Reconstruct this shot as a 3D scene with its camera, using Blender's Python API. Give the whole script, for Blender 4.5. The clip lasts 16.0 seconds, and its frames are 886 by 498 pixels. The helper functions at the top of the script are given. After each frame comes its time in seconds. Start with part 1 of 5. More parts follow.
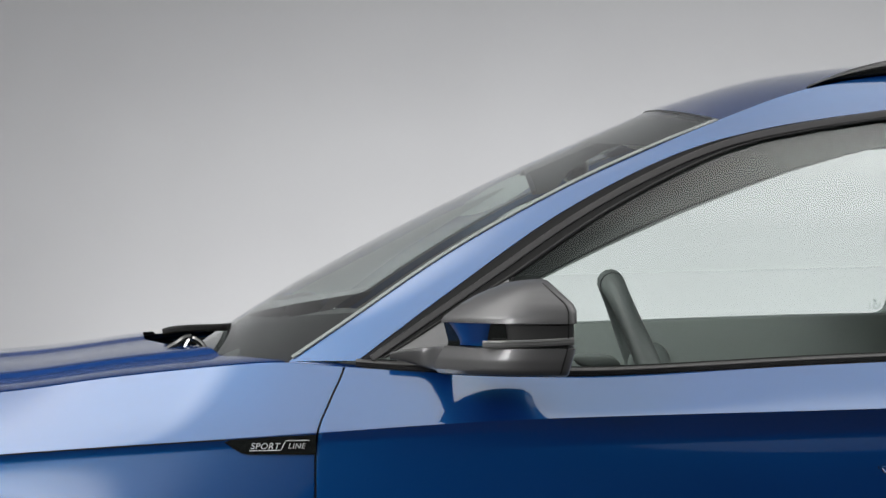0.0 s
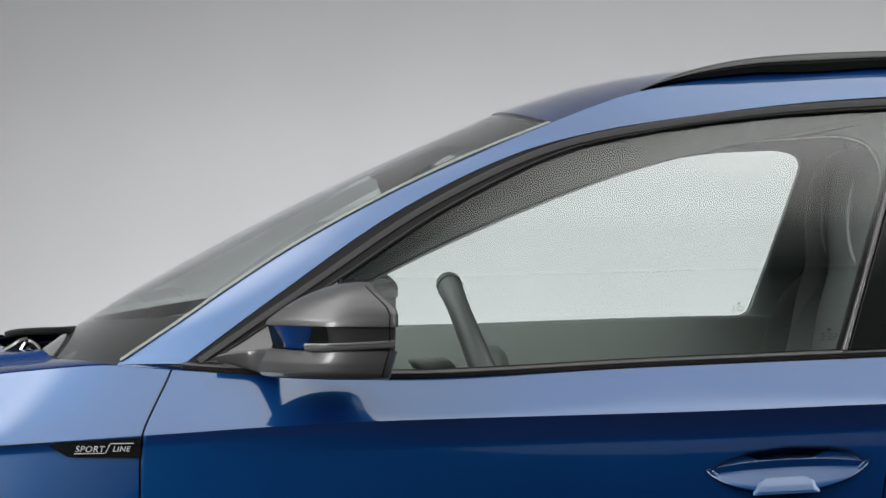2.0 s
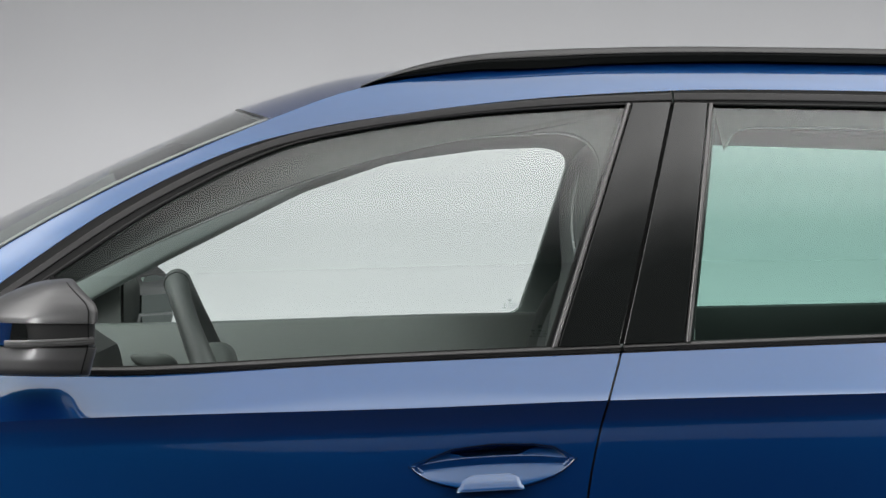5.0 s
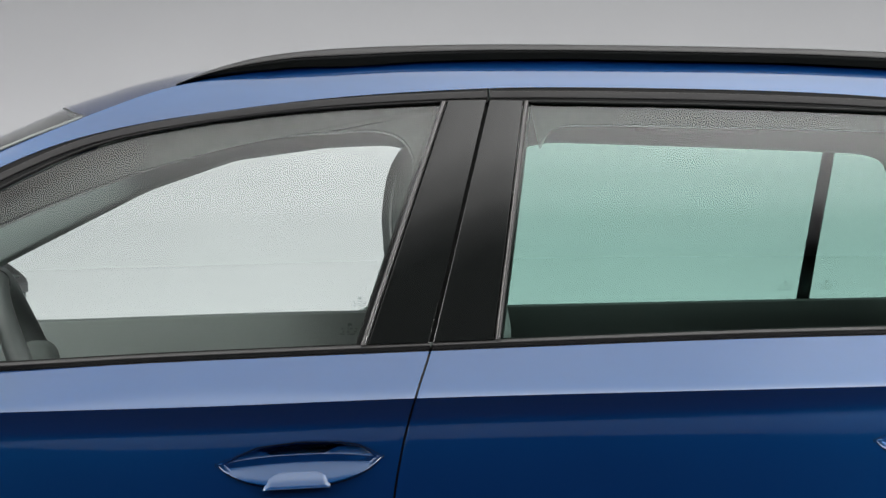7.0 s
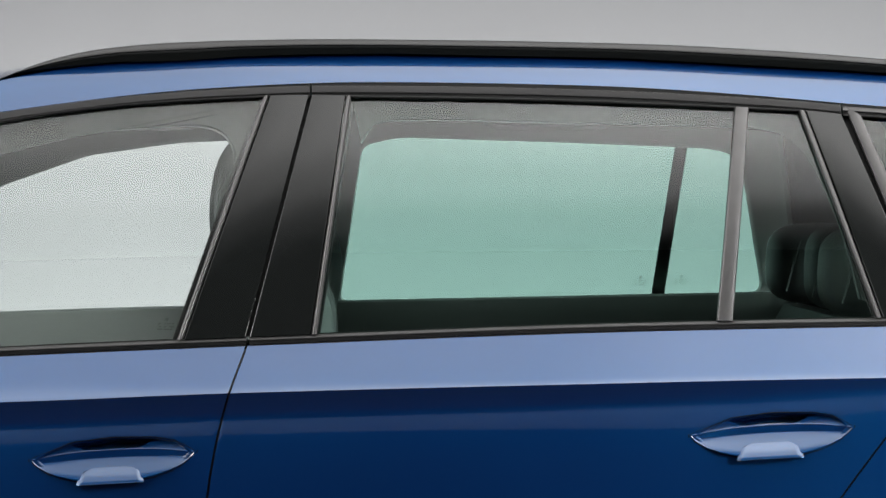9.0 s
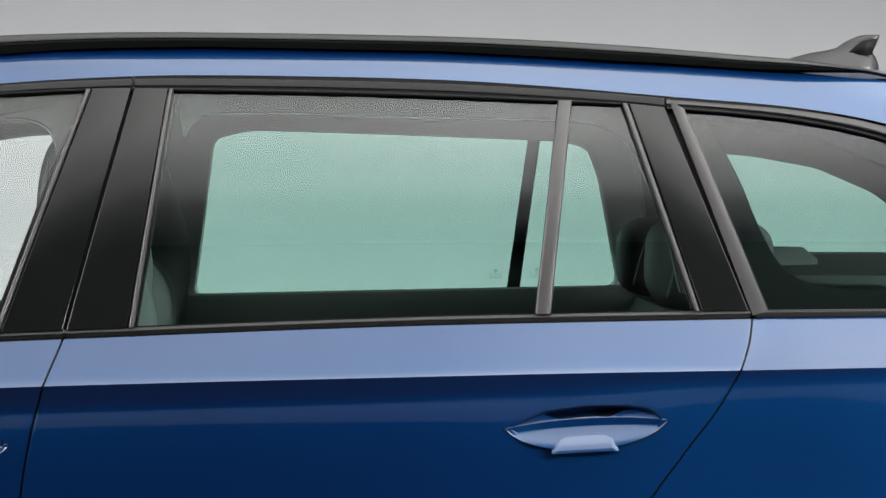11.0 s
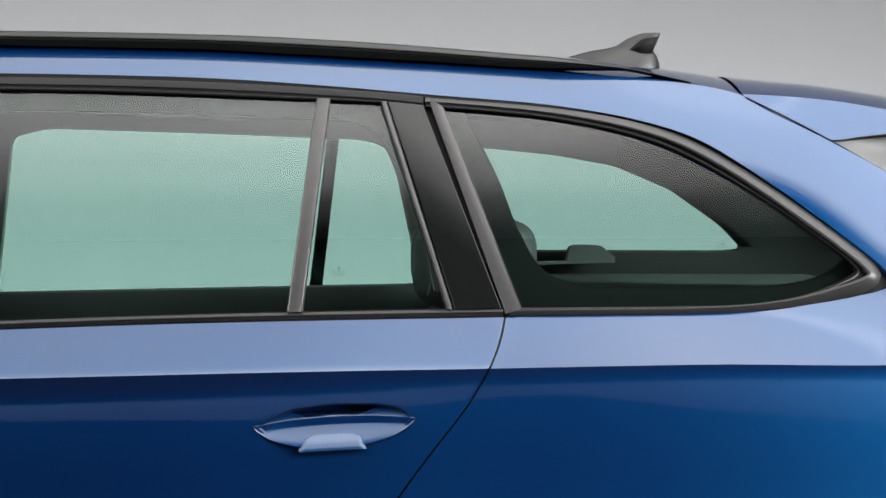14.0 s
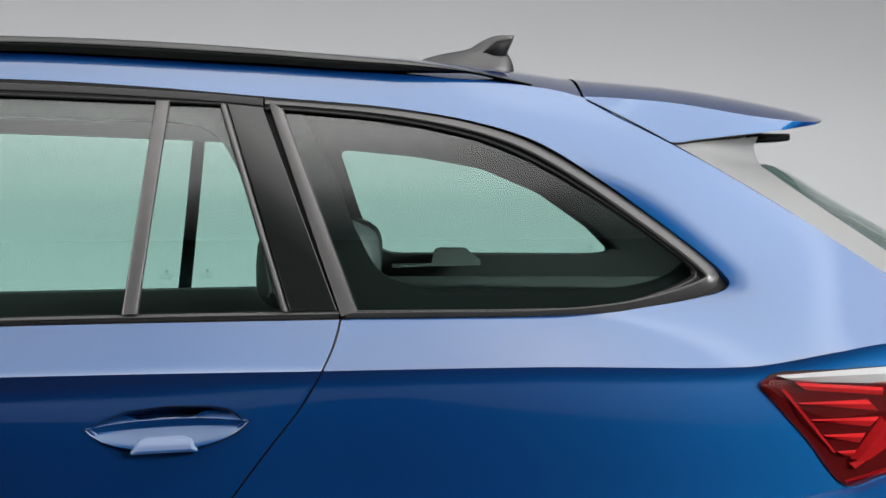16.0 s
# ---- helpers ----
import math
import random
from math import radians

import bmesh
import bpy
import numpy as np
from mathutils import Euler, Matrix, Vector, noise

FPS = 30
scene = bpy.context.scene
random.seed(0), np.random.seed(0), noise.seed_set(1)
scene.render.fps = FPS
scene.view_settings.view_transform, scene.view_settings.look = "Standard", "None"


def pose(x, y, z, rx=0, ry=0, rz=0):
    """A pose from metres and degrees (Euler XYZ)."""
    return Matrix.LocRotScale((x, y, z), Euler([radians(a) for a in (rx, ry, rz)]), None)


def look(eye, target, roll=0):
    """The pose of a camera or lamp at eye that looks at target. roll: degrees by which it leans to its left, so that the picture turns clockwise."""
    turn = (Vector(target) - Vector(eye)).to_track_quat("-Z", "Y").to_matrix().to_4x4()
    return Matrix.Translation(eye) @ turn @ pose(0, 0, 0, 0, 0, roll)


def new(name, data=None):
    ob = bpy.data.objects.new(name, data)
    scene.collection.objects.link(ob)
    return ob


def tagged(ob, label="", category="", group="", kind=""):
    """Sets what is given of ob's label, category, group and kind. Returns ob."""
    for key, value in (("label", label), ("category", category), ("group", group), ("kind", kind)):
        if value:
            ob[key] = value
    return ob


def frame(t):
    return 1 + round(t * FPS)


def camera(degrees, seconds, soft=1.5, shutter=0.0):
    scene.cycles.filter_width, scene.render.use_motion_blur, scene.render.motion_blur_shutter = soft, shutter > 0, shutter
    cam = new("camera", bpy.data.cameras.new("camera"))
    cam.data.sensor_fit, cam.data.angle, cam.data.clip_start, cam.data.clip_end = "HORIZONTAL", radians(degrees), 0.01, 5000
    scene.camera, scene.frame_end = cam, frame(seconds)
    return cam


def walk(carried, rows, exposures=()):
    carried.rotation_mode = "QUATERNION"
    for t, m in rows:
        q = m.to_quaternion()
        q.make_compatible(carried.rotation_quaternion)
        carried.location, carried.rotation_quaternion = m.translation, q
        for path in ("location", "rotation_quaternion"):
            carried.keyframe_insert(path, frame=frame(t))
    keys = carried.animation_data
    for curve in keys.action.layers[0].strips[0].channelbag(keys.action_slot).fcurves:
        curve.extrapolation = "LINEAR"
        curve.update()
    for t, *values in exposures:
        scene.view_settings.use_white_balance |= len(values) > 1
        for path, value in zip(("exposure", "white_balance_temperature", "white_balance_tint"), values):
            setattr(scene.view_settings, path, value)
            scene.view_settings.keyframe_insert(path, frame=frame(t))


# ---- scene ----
# camera: seconds, metres along the car, pitch, lean, yaw
DIST, EYE = 5.75, 1.21
PATH = [
    (0.0, -0.0000, -0.616, -0.132, -0.683),
    (0.5, 0.0580, -0.601, -0.133, -0.683),
    (1.0, 0.1264, -0.587, -0.128, -0.684),
    (1.5, 0.1918, -0.576, -0.094, -0.686),
    (2.0, 0.2622, -0.570, -0.102, -0.683),
    (2.5, 0.3310, -0.566, -0.117, -0.691),
    (3.0, 0.4078, -0.572, -0.128, -0.684),
    (3.5, 0.4783, -0.581, -0.119, -0.686),
    (4.0, 0.5545, -0.592, -0.127, -0.678),
    (6.5, 0.9205, -0.628, -0.137, -0.679),
    (7.0, 0.9922, -0.635, -0.105, -0.685),
    (7.5, 1.0569, -0.642, -0.119, -0.686),
    (8.0, 1.1276, -0.660, -0.117, -0.686),
    (8.5, 1.1961, -0.680, -0.116, -0.684),
    (9.0, 1.2705, -0.705, -0.112, -0.685),
    (9.5, 1.3416, -0.740, -0.122, -0.686),
    (12.0, 1.6768, -0.821, -0.122, -0.676),
    (12.5, 1.7375, -0.829, -0.115, -0.681),
    (13.0, 1.8016, -0.829, -0.124, -0.680),
    (13.5, 1.8615, -0.827, -0.104, -0.688),
    (14.0, 1.9268, -0.822, -0.129, -0.682),
    (14.5, 1.9894, -0.812, -0.103, -0.688),
    (15.0, 2.0540, -0.807, -0.119, -0.686),
    (15.5, 2.1144, -0.786, -0.115, -0.688),
    (16.0, 2.1779, -0.780, -0.131, -0.685),
]
cam = camera(13.07, 16.0)
walk(cam, [(t, pose(x, -DIST, EYE, 90 + pitch, lean, yaw)) for t, x, pitch, lean, yaw in PATH], [(0.0, -0.43), (16.0, -0.43)])

# ---- world and light ----
world = bpy.data.worlds.new("studio_world")
scene.world = world
world.use_nodes = True
world.node_tree.nodes["Background"].inputs[0].default_value = (0.5, 0.52, 0.55, 1)
world.node_tree.nodes["Background"].inputs[1].default_value = 0.05

YC = 0.91          # the car's middle plane
SOFT_Z = 4.4       # height of the overhead softbox
SOFT_GLOW = 8.0
FILL_GLOW = 6.0


def area_lamp(name, eye, target, size, size_y, watts, colour=(1, 1, 1), spread=180):
    data = bpy.data.lights.new(name, "AREA")
    data.shape, data.size, data.size_y, data.energy, data.color = "RECTANGLE", size, size_y, watts, colour
    data.spread = radians(spread)
    ob = new(name, data)
    ob.matrix_world = look(eye, target)
    return ob


area_lamp("backdrop_wash_lamp", (1.8, 3.95, 0.2), (1.8, 5.0, 0.5), 5.4, 0.25, 350)
# two unseen fills, added to brighten the front fender and the rear wing
area_lamp("front_side_fill", (-4.5, -3.0, 2.8), (-1.4, 0.3, 0.85), 2.6, 3.0, 62, spread=28)
area_lamp("rear_side_fill", (7.3, -2.7, 2.4), (3.25, 0.3, 0.8), 2.4, 3.0, 82, spread=27)


# ---- materials ----
def material(name, colour, rough=0.5, metal=0.0, coat=0.0, grain=0.0, scale=40.0, bump=0.0, spec=0.5, coat_rough=0.03, wear=0.06):
    m = bpy.data.materials.new(name)
    m.use_nodes = True
    nt = m.node_tree
    b = nt.nodes["Principled BSDF"]
    b.inputs["Roughness"].default_value, b.inputs["Metallic"].default_value = rough, metal
    b.inputs["Specular IOR Level"].default_value = spec
    b.inputs["Coat Weight"].default_value, b.inputs["Coat Roughness"].default_value = coat, coat_rough
    b.inputs["Base Color"].default_value = (*colour, 1)
    co = nt.nodes.new("ShaderNodeTexCoord")
    if grain:
        fine, wide = nt.nodes.new("ShaderNodeTexNoise"), nt.nodes.new("ShaderNodeTexNoise")
        fine.inputs["Scale"].default_value, wide.inputs["Scale"].default_value = scale, 1.7
        add, ramp, mix = nt.nodes.new("ShaderNodeMath"), nt.nodes.new("ShaderNodeMapRange"), nt.nodes.new("ShaderNodeMix")
        add.operation, mix.data_type, mix.blend_type = "ADD", "RGBA", "MULTIPLY"
        for n in (fine, wide):
            nt.links.new(co.outputs["Object"], n.inputs["Vector"])
        nt.links.new(fine.outputs["Fac"], add.inputs[0])
        nt.links.new(wide.outputs["Fac"], add.inputs[1])
        nt.links.new(add.outputs[0], ramp.inputs["Value"])
        ramp.inputs["From Min"].default_value, ramp.inputs["From Max"].default_value = 0.6, 1.4
        ramp.inputs["To Min"].default_value, ramp.inputs["To Max"].default_value = 1 - grain, 1 + grain
        mix.inputs["Factor"].default_value = 1.0
        mix.inputs[6].default_value = (*colour, 1)
        comb = nt.nodes.new("ShaderNodeCombineColor")
        for k in range(3):
            nt.links.new(ramp.outputs[0], comb.inputs[k])
        nt.links.new(comb.outputs[0], mix.inputs[7])
        nt.links.new(mix.outputs[2], b.inputs["Base Color"])
        rr = nt.nodes.new("ShaderNodeMapRange")
        nt.links.new(wide.outputs["Fac"], rr.inputs["Value"])
        rr.inputs["To Min"].default_value, rr.inputs["To Max"].default_value = max(rough - wear, 0.02), rough + wear
        nt.links.new(rr.outputs[0], b.inputs["Roughness"])
    if bump:
        bn, bu = nt.nodes.new("ShaderNodeTexNoise"), nt.nodes.new("ShaderNodeBump")
        bn.inputs["Scale"].default_value = scale
        bu.inputs["Strength"].default_value, bu.inputs["Distance"].default_value = bump, 0.001
        nt.links.new(co.outputs["Object"], bn.inputs["Vector"])
        nt.links.new(bn.outputs["Fac"], bu.inputs["Height"])
        nt.links.new(bu.outputs[0], b.inputs["Normal"])
    return m


def flake_paint(name, flake, ground):
    """Metallic lacquer: bright flakes over a deep ground coat, fine sparkle, clear coat over both."""
    m = material(name, flake, rough=0.42, metal=1.0, coat=1.0, grain=0.05, scale=9.0, spec=0.0)
    nt, b = m.node_tree, m.node_tree.nodes["Principled BSDF"]
    co, v = nt.nodes.new("ShaderNodeTexCoord"), nt.nodes.new("ShaderNodeTexVoronoi")
    v.inputs["Scale"].default_value = 1400
    bu = nt.nodes.new("ShaderNodeBump")
    bu.inputs["Strength"].default_value, bu.inputs["Distance"].default_value = 0.06, 0.0004
    nt.links.new(co.outputs["Object"], v.inputs["Vector"])
    nt.links.new(v.outputs["Distance"], bu.inputs["Height"])
    nt.links.new(bu.outputs[0], b.inputs["Normal"])
    deep, mix = nt.nodes.new("ShaderNodeBsdfPrincipled"), nt.nodes.new("ShaderNodeMixShader")
    deep.inputs["Base Color"].default_value = (*ground, 1)
    deep.inputs["Specular IOR Level"].default_value = 0.0
    for n in (b, deep):
        n.inputs["Coat Weight"].default_value, n.inputs["Coat Roughness"].default_value, n.inputs["Coat IOR"].default_value = 1.0, 0.03, 1.72
    out = nt.nodes["Material Output"]
    mix.inputs[0].default_value = 0.5
    nt.links.new(b.outputs[0], mix.inputs[1])
    nt.links.new(deep.outputs[0], mix.inputs[2])
    nt.links.new(mix.outputs[0], out.inputs[0])
    return m


def glass(name, tint, gloss=1.0, film_base=0.045):
    """A thin toughened pane: tinted see-through with a mirror film by Fresnel."""
    m = bpy.data.materials.new(name)
    m.use_nodes = True
    nt = m.node_tree
    nt.nodes.clear()
    out, mix = nt.nodes.new("ShaderNodeOutputMaterial"), nt.nodes.new("ShaderNodeMixShader")
    tr, gl, fr = nt.nodes.new("ShaderNodeBsdfTransparent"), nt.nodes.new("ShaderNodeBsdfGlossy"), nt.nodes.new("ShaderNodeLayerWeight")
    tr.inputs[0].default_value = (*tint, 1)
    gl.inputs["Roughness"].default_value = 0.01
    gl.inputs["Color"].default_value = (gloss, gloss, gloss, 1)
    fr.inputs["Blend"].default_value = 0.5
    power, film = nt.nodes.new("ShaderNodeMath"), nt.nodes.new("ShaderNodeMath")
    power.operation, film.operation = "POWER", "MULTIPLY_ADD"
    power.inputs[1].default_value = 5.0
    film.inputs[1].default_value, film.inputs[2].default_value = 0.90, film_base
    nt.links.new(fr.outputs["Facing"], power.inputs[0])
    nt.links.new(power.outputs[0], film.inputs[0])
    nt.links.new(film.outputs[0], mix.inputs[0])
    nt.links.new(tr.outputs[0], mix.inputs[1])
    nt.links.new(gl.outputs[0], mix.inputs[2])
    nt.links.new(mix.outputs[0], out.inputs[0])
    return m


def glow(name, colour, strength, panels):
    """Lit diffuser cloth: banks of lamps behind it, each with its fade along (X) and across (Y) the cloth."""
    m = bpy.data.materials.new(name)
    m.use_nodes = True
    nt = m.node_tree
    b = nt.nodes["Principled BSDF"]
    b.inputs["Base Color"].default_value = (0.8, 0.8, 0.8, 1)
    b.inputs["Emission Color"].default_value = (*colour, 1)
    co, sep = nt.nodes.new("ShaderNodeTexCoord"), nt.nodes.new("ShaderNodeSeparateXYZ")
    nt.links.new(co.outputs["Generated"], sep.inputs[0])

    def fade(axis, values):
        ramp = nt.nodes.new("ShaderNodeValToRGB")
        ramp.color_ramp.interpolation = "EASE"
        while len(ramp.color_ramp.elements) < len(values):
            ramp.color_ramp.elements.new(0.5)
        for e, (p, v) in zip(ramp.color_ramp.elements, values):
            e.position, e.color = p, (v, v, v, 1)
        nt.links.new(sep.outputs[axis], ramp.inputs[0])
        return ramp.outputs[0]

    def math_node(kind, a, c):
        n = nt.nodes.new("ShaderNodeMath")
        n.operation = kind
        for k, x in enumerate((a, c)):
            if isinstance(x, float):
                n.inputs[k].default_value = x
            else:
                nt.links.new(x, n.inputs[k])
        return n.outputs[0]

    value = 0.0
    for along_stops, across_stops in panels:
        value = math_node("ADD", value, math_node("MULTIPLY", fade("X", along_stops), fade("Y", across_stops)))
    nt.links.new(math_node("MULTIPLY", value, strength), b.inputs["Emission Strength"])
    return m


PAINT = flake_paint("blue_metallic_lacquer", (0.004, 0.072, 0.172), (0.0022, 0.0145, 0.102))
GLOSS_BLACK = material("piano_black", (0.006, 0.0068, 0.0066), rough=0.09, spec=0.4, grain=0.1, wear=0.03)
SATIN = material("satin_black_trim", (0.056, 0.055, 0.055), rough=0.34, grain=0.08, scale=300, metal=0.6)
CORNER = material("grey_corner_plate", (0.10, 0.10, 0.101), rough=0.5, grain=0.05, scale=300)
GUNMETAL = material("gunmetal_lacquer", (0.047, 0.047, 0.048), rough=0.42, metal=0.25, coat=0.18, spec=0.4, grain=0.05, scale=300)
RUBBER = material("black_rubber", (0.006, 0.006, 0.006), spec=0.12, rough=0.55, grain=0.15, scale=150)
SEAL = material("grey_glass_seal", (0.082, 0.080, 0.080), rough=0.3, metal=0.6, grain=0.1)
HEADLINER = material("grey_headliner_cloth", (0.7, 0.74, 0.72), rough=0.95, grain=0.06, scale=500, bump=0.15)
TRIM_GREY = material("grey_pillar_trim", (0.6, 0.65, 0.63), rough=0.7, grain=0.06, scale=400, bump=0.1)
# same lining as TRIM_GREY, with shade put into a darker colour
FRONT_TRIM = material("shaded_pillar_trim", (0.27, 0.32, 0.305), rough=0.7, grain=0.06, scale=400, bump=0.1)
# near side of that lining, darkened further to keep it in shade
NEAR_TRIM = material("shaded_frame_lining", (0.028, 0.033, 0.031), rough=0.75, grain=0.08, scale=400, bump=0.1)
DARK_TRIM = material("dark_soft_plastic", (0.078, 0.092, 0.087), rough=0.62, grain=0.12, scale=400, bump=0.2)
LENS_SHEEN = material("pale_lens_sheen", (0.225, 0.227, 0.228), rough=0.6, coat=0.0, grain=0.04, scale=200)
GATE_GREY = material("grey_gate_trim", (0.135, 0.136, 0.137), rough=0.55, grain=0.04, scale=200)
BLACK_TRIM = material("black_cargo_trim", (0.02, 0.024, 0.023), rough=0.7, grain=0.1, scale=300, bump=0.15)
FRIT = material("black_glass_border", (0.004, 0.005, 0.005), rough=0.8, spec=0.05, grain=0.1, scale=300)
RAIL = material("satin_black_rail", (0.03, 0.03, 0.03), rough=0.36, metal=0.3, grain=0.08, scale=300)
LETTER = material("silver_letter", (0.45, 0.45, 0.46), rough=0.42, metal=0.5)
LEATHER = material("perforated_black_leather", (0.05, 0.058, 0.056), rough=0.5, grain=0.12, scale=900, bump=0.5)
SEAT_CLOTH = material("grey_suede_seat", (0.085, 0.098, 0.094), rough=0.85, grain=0.1, scale=420, bump=0.3)
STITCH = material("pale_stitching", (0.26, 0.28, 0.275), rough=0.7)
INDICATOR = material("smoked_clear_plastic", (0.12, 0.12, 0.12), rough=0.3, metal=0.4, coat=0.2)
SEAL_PALE = material("pale_door_seal", (0.11, 0.12, 0.118), rough=0.6, grain=0.08)
MIRROR = material("mirror_glass", (0.08, 0.095, 0.09), rough=0.05, metal=1.0)
PRINT = glass("glass_print", (0.66, 0.70, 0.69), gloss=0.3)
CLEAR = glass("clear_green_glass", (0.925, 0.965, 0.945), film_base=0.052)
PRIVACY = glass("privacy_green_glass", (0.615, 0.81, 0.75), film_base=0.052)
CLEAR_FAR = glass("clear_green_glass_far", (0.925, 0.965, 0.945), film_base=0.008)
PRIVACY_FAR = glass("privacy_green_glass_far", (0.615, 0.81, 0.75), film_base=0.008)
SCREEN = glass("windscreen_glass", (0.88, 0.92, 0.905))
RED_LENS = material("red_lamp_lens", (0.2, 0.025, 0.03), rough=0.4, spec=0.1)
RED_DARK = material("deep_red_lamp", (0.045, 0.012, 0.013), rough=0.5, spec=0.04)
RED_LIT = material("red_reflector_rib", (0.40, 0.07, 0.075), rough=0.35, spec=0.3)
WALL = material("painted_backdrop", (0.153, 0.155, 0.159), rough=0.9, grain=0.03, scale=3)
FLOOR = material("grey_studio_floor", (0.03, 0.03, 0.031), spec=0.05, rough=0.9, grain=0.1, scale=5)
DARK_WALL = material("black_studio_cloth", (0.022, 0.023, 0.023), rough=0.95, grain=0.15, scale=3)
TYRE = material("tyre_rubber", (0.015, 0.015, 0.015), rough=0.7, grain=0.2, scale=60)
ALLOY = material("dark_alloy", (0.2, 0.2, 0.205), rough=0.3, metal=0.9)


# ---- mesh tools ----
def curve(points, n):
    """A smooth line through a few points, at n even steps."""
    p = np.array(points, float)
    p = np.vstack([2 * p[0] - p[1], p, 2 * p[-1] - p[-2]])
    out = []
    for i in range(1, len(p) - 2):
        a, b, c, d = p[i - 1:i + 3]
        t0 = 0.0
        t1 = t0 + max(np.linalg.norm(b - a), 1e-6) ** 0.5
        t2 = t1 + max(np.linalg.norm(c - b), 1e-6) ** 0.5
        t3 = t2 + max(np.linalg.norm(d - c), 1e-6) ** 0.5
        for t in np.linspace(t1, t2, 24, endpoint=False):
            a1 = (t1 - t) / (t1 - t0) * a + (t - t0) / (t1 - t0) * b
            a2 = (t2 - t) / (t2 - t1) * b + (t - t1) / (t2 - t1) * c
            a3 = (t3 - t) / (t3 - t2) * c + (t - t2) / (t3 - t2) * d
            b1 = (t2 - t) / (t2 - t0) * a1 + (t - t0) / (t2 - t0) * a2
            b2 = (t3 - t) / (t3 - t1) * a2 + (t - t1) / (t3 - t1) * a3
            out.append((t2 - t) / (t2 - t1) * b1 + (t - t1) / (t2 - t1) * b2)
    out.append(p[-2])
    out = np.array(out)
    s = np.concatenate([[0], np.cumsum(np.linalg.norm(np.diff(out, axis=0), axis=1))])
    u = np.linspace(0, s[-1], n)
    return np.stack([np.interp(u, s, out[:, k]) for k in range(out.shape[1])], 1)


def along(points):
    """A smooth function z(x) through a few points."""
    c = curve(points, 240)
    return lambda x: float(np.interp(x, c[:, 0], c[:, 1]))


def flip(p):
    q = np.array(p, float).copy()
    q[..., 1] = 2 * YC - q[..., 1]
    return q


def grid_mesh(grid, closed_u=False, closed_v=False, caps=False):
    """verts and faces of a grid of points [rows][columns]."""
    g = np.array(grid, float)
    r, c = g.shape[:2]
    faces = []
    for i in range(r if closed_u else r - 1):
        for j in range(c if closed_v else c - 1):
            faces.append((i * c + j, i * c + (j + 1) % c, ((i + 1) % r) * c + (j + 1) % c, ((i + 1) % r) * c + j))
    if caps:
        faces += [tuple(range(c))[::-1], tuple((r - 1) * c + j for j in range(c))]
    return [tuple(v) for v in g.reshape(-1, 3)], faces


WHEELS = ((-0.62, 0.33), (2.12, 0.33))


def clear_of_wheels(verts, faces, r=0.36):
    """Leaves the round wheel arches open."""
    v = np.array(verts)
    keep = []
    for f in faces:
        c = v[list(f)].mean(axis=0)
        if all(math.hypot(c[0] - wx, c[2] - wz) > r for wx, wz in WHEELS):
            keep.append(f)
    return keep


def link(name, verts, faces, mat, parent, label="", smooth=True, thick=0.0, outward=None, sharp=0.6):
    if name in ("front_fender", "rear_wing", "front_door", "rear_door", "gap_backing"):
        faces = clear_of_wheels(verts, faces)
    me = bpy.data.meshes.new(name)
    me.from_pydata(verts, [], faces)
    bm = bmesh.new()
    bm.from_mesh(me)
    bmesh.ops.remove_doubles(bm, verts=bm.verts, dist=1e-5)
    if outward is None:
        bmesh.ops.recalc_face_normals(bm, faces=bm.faces)
    else:
        s = sum((f.normal * f.calc_area()).dot(Vector(outward)) for f in bm.faces)
        if s < 0:
            bmesh.ops.reverse_faces(bm, faces=bm.faces)
    for f in bm.faces:
        f.smooth = smooth
    for e in bm.edges:
        if len(e.link_faces) == 2 and e.calc_face_angle(0) > sharp:
            e.smooth = False
    bm.to_mesh(me)
    bm.free()
    me.materials.append(mat)
    ob = new(name, me)
    if parent:
        ob.parent = parent
    if thick:
        s = ob.modifiers.new("thickness", "SOLIDIFY")
        s.thickness, s.offset = thick, -1
    return tagged(ob, label)


def sheet(name, grid, mat, parent, label="", thick=0.0, outward=(0, -1, 0.2), both=True, sharp=0.6):
    v, f = grid_mesh(grid)
    ob = link(name, v, f, mat, parent, label, True, thick, outward, sharp)
    if both:
        o = (outward[0], -outward[1], outward[2])
        return ob, link(name, [tuple(flip(p)) for p in v], f, mat, parent if both is True else both, label, True, thick, o, sharp)
    return ob


def loft(a, b, m=6, bulge=0.0, way=(0, -1, 0)):
    a, b = np.array(a), np.array(b)
    w = np.array(way, float)
    return [a + (b - a) * k / m + w * bulge * 4 * (k / m) * (1 - k / m) for k in range(m + 1)]


def sweep_mesh(path, profile, out=(0, -1, 0), scale=None):
    """A closed profile (across, outwards) drawn along a path."""
    path = np.array(path, float)
    tang = np.gradient(path, axis=0)
    tang /= np.linalg.norm(tang, axis=1)[:, None]
    rows = []
    for i, (p, t) in enumerate(zip(path, tang)):
        o = np.array(out[i] if np.ndim(out) == 2 else out, float)
        o = o - t * o.dot(t)
        o /= np.linalg.norm(o)
        s = np.cross(t, o)
        k = 1 if scale is None else scale[i]
        rows.append([p + (s * a + o * b) * k for a, b in profile])
    return grid_mesh(rows, closed_v=True, caps=True)


def sweep(name, path, profile, mat, parent, label="", out=(0, -1, 0), both=True, scale=None, sharp=0.6):
    v, f = sweep_mesh(path, profile, out, scale)
    ob = link(name, v, f, mat, parent, label, sharp=sharp)
    if both:
        return ob, link(name, [tuple(flip(p)) for p in v], f, mat, parent if both is True else both, label, sharp=sharp)
    return ob


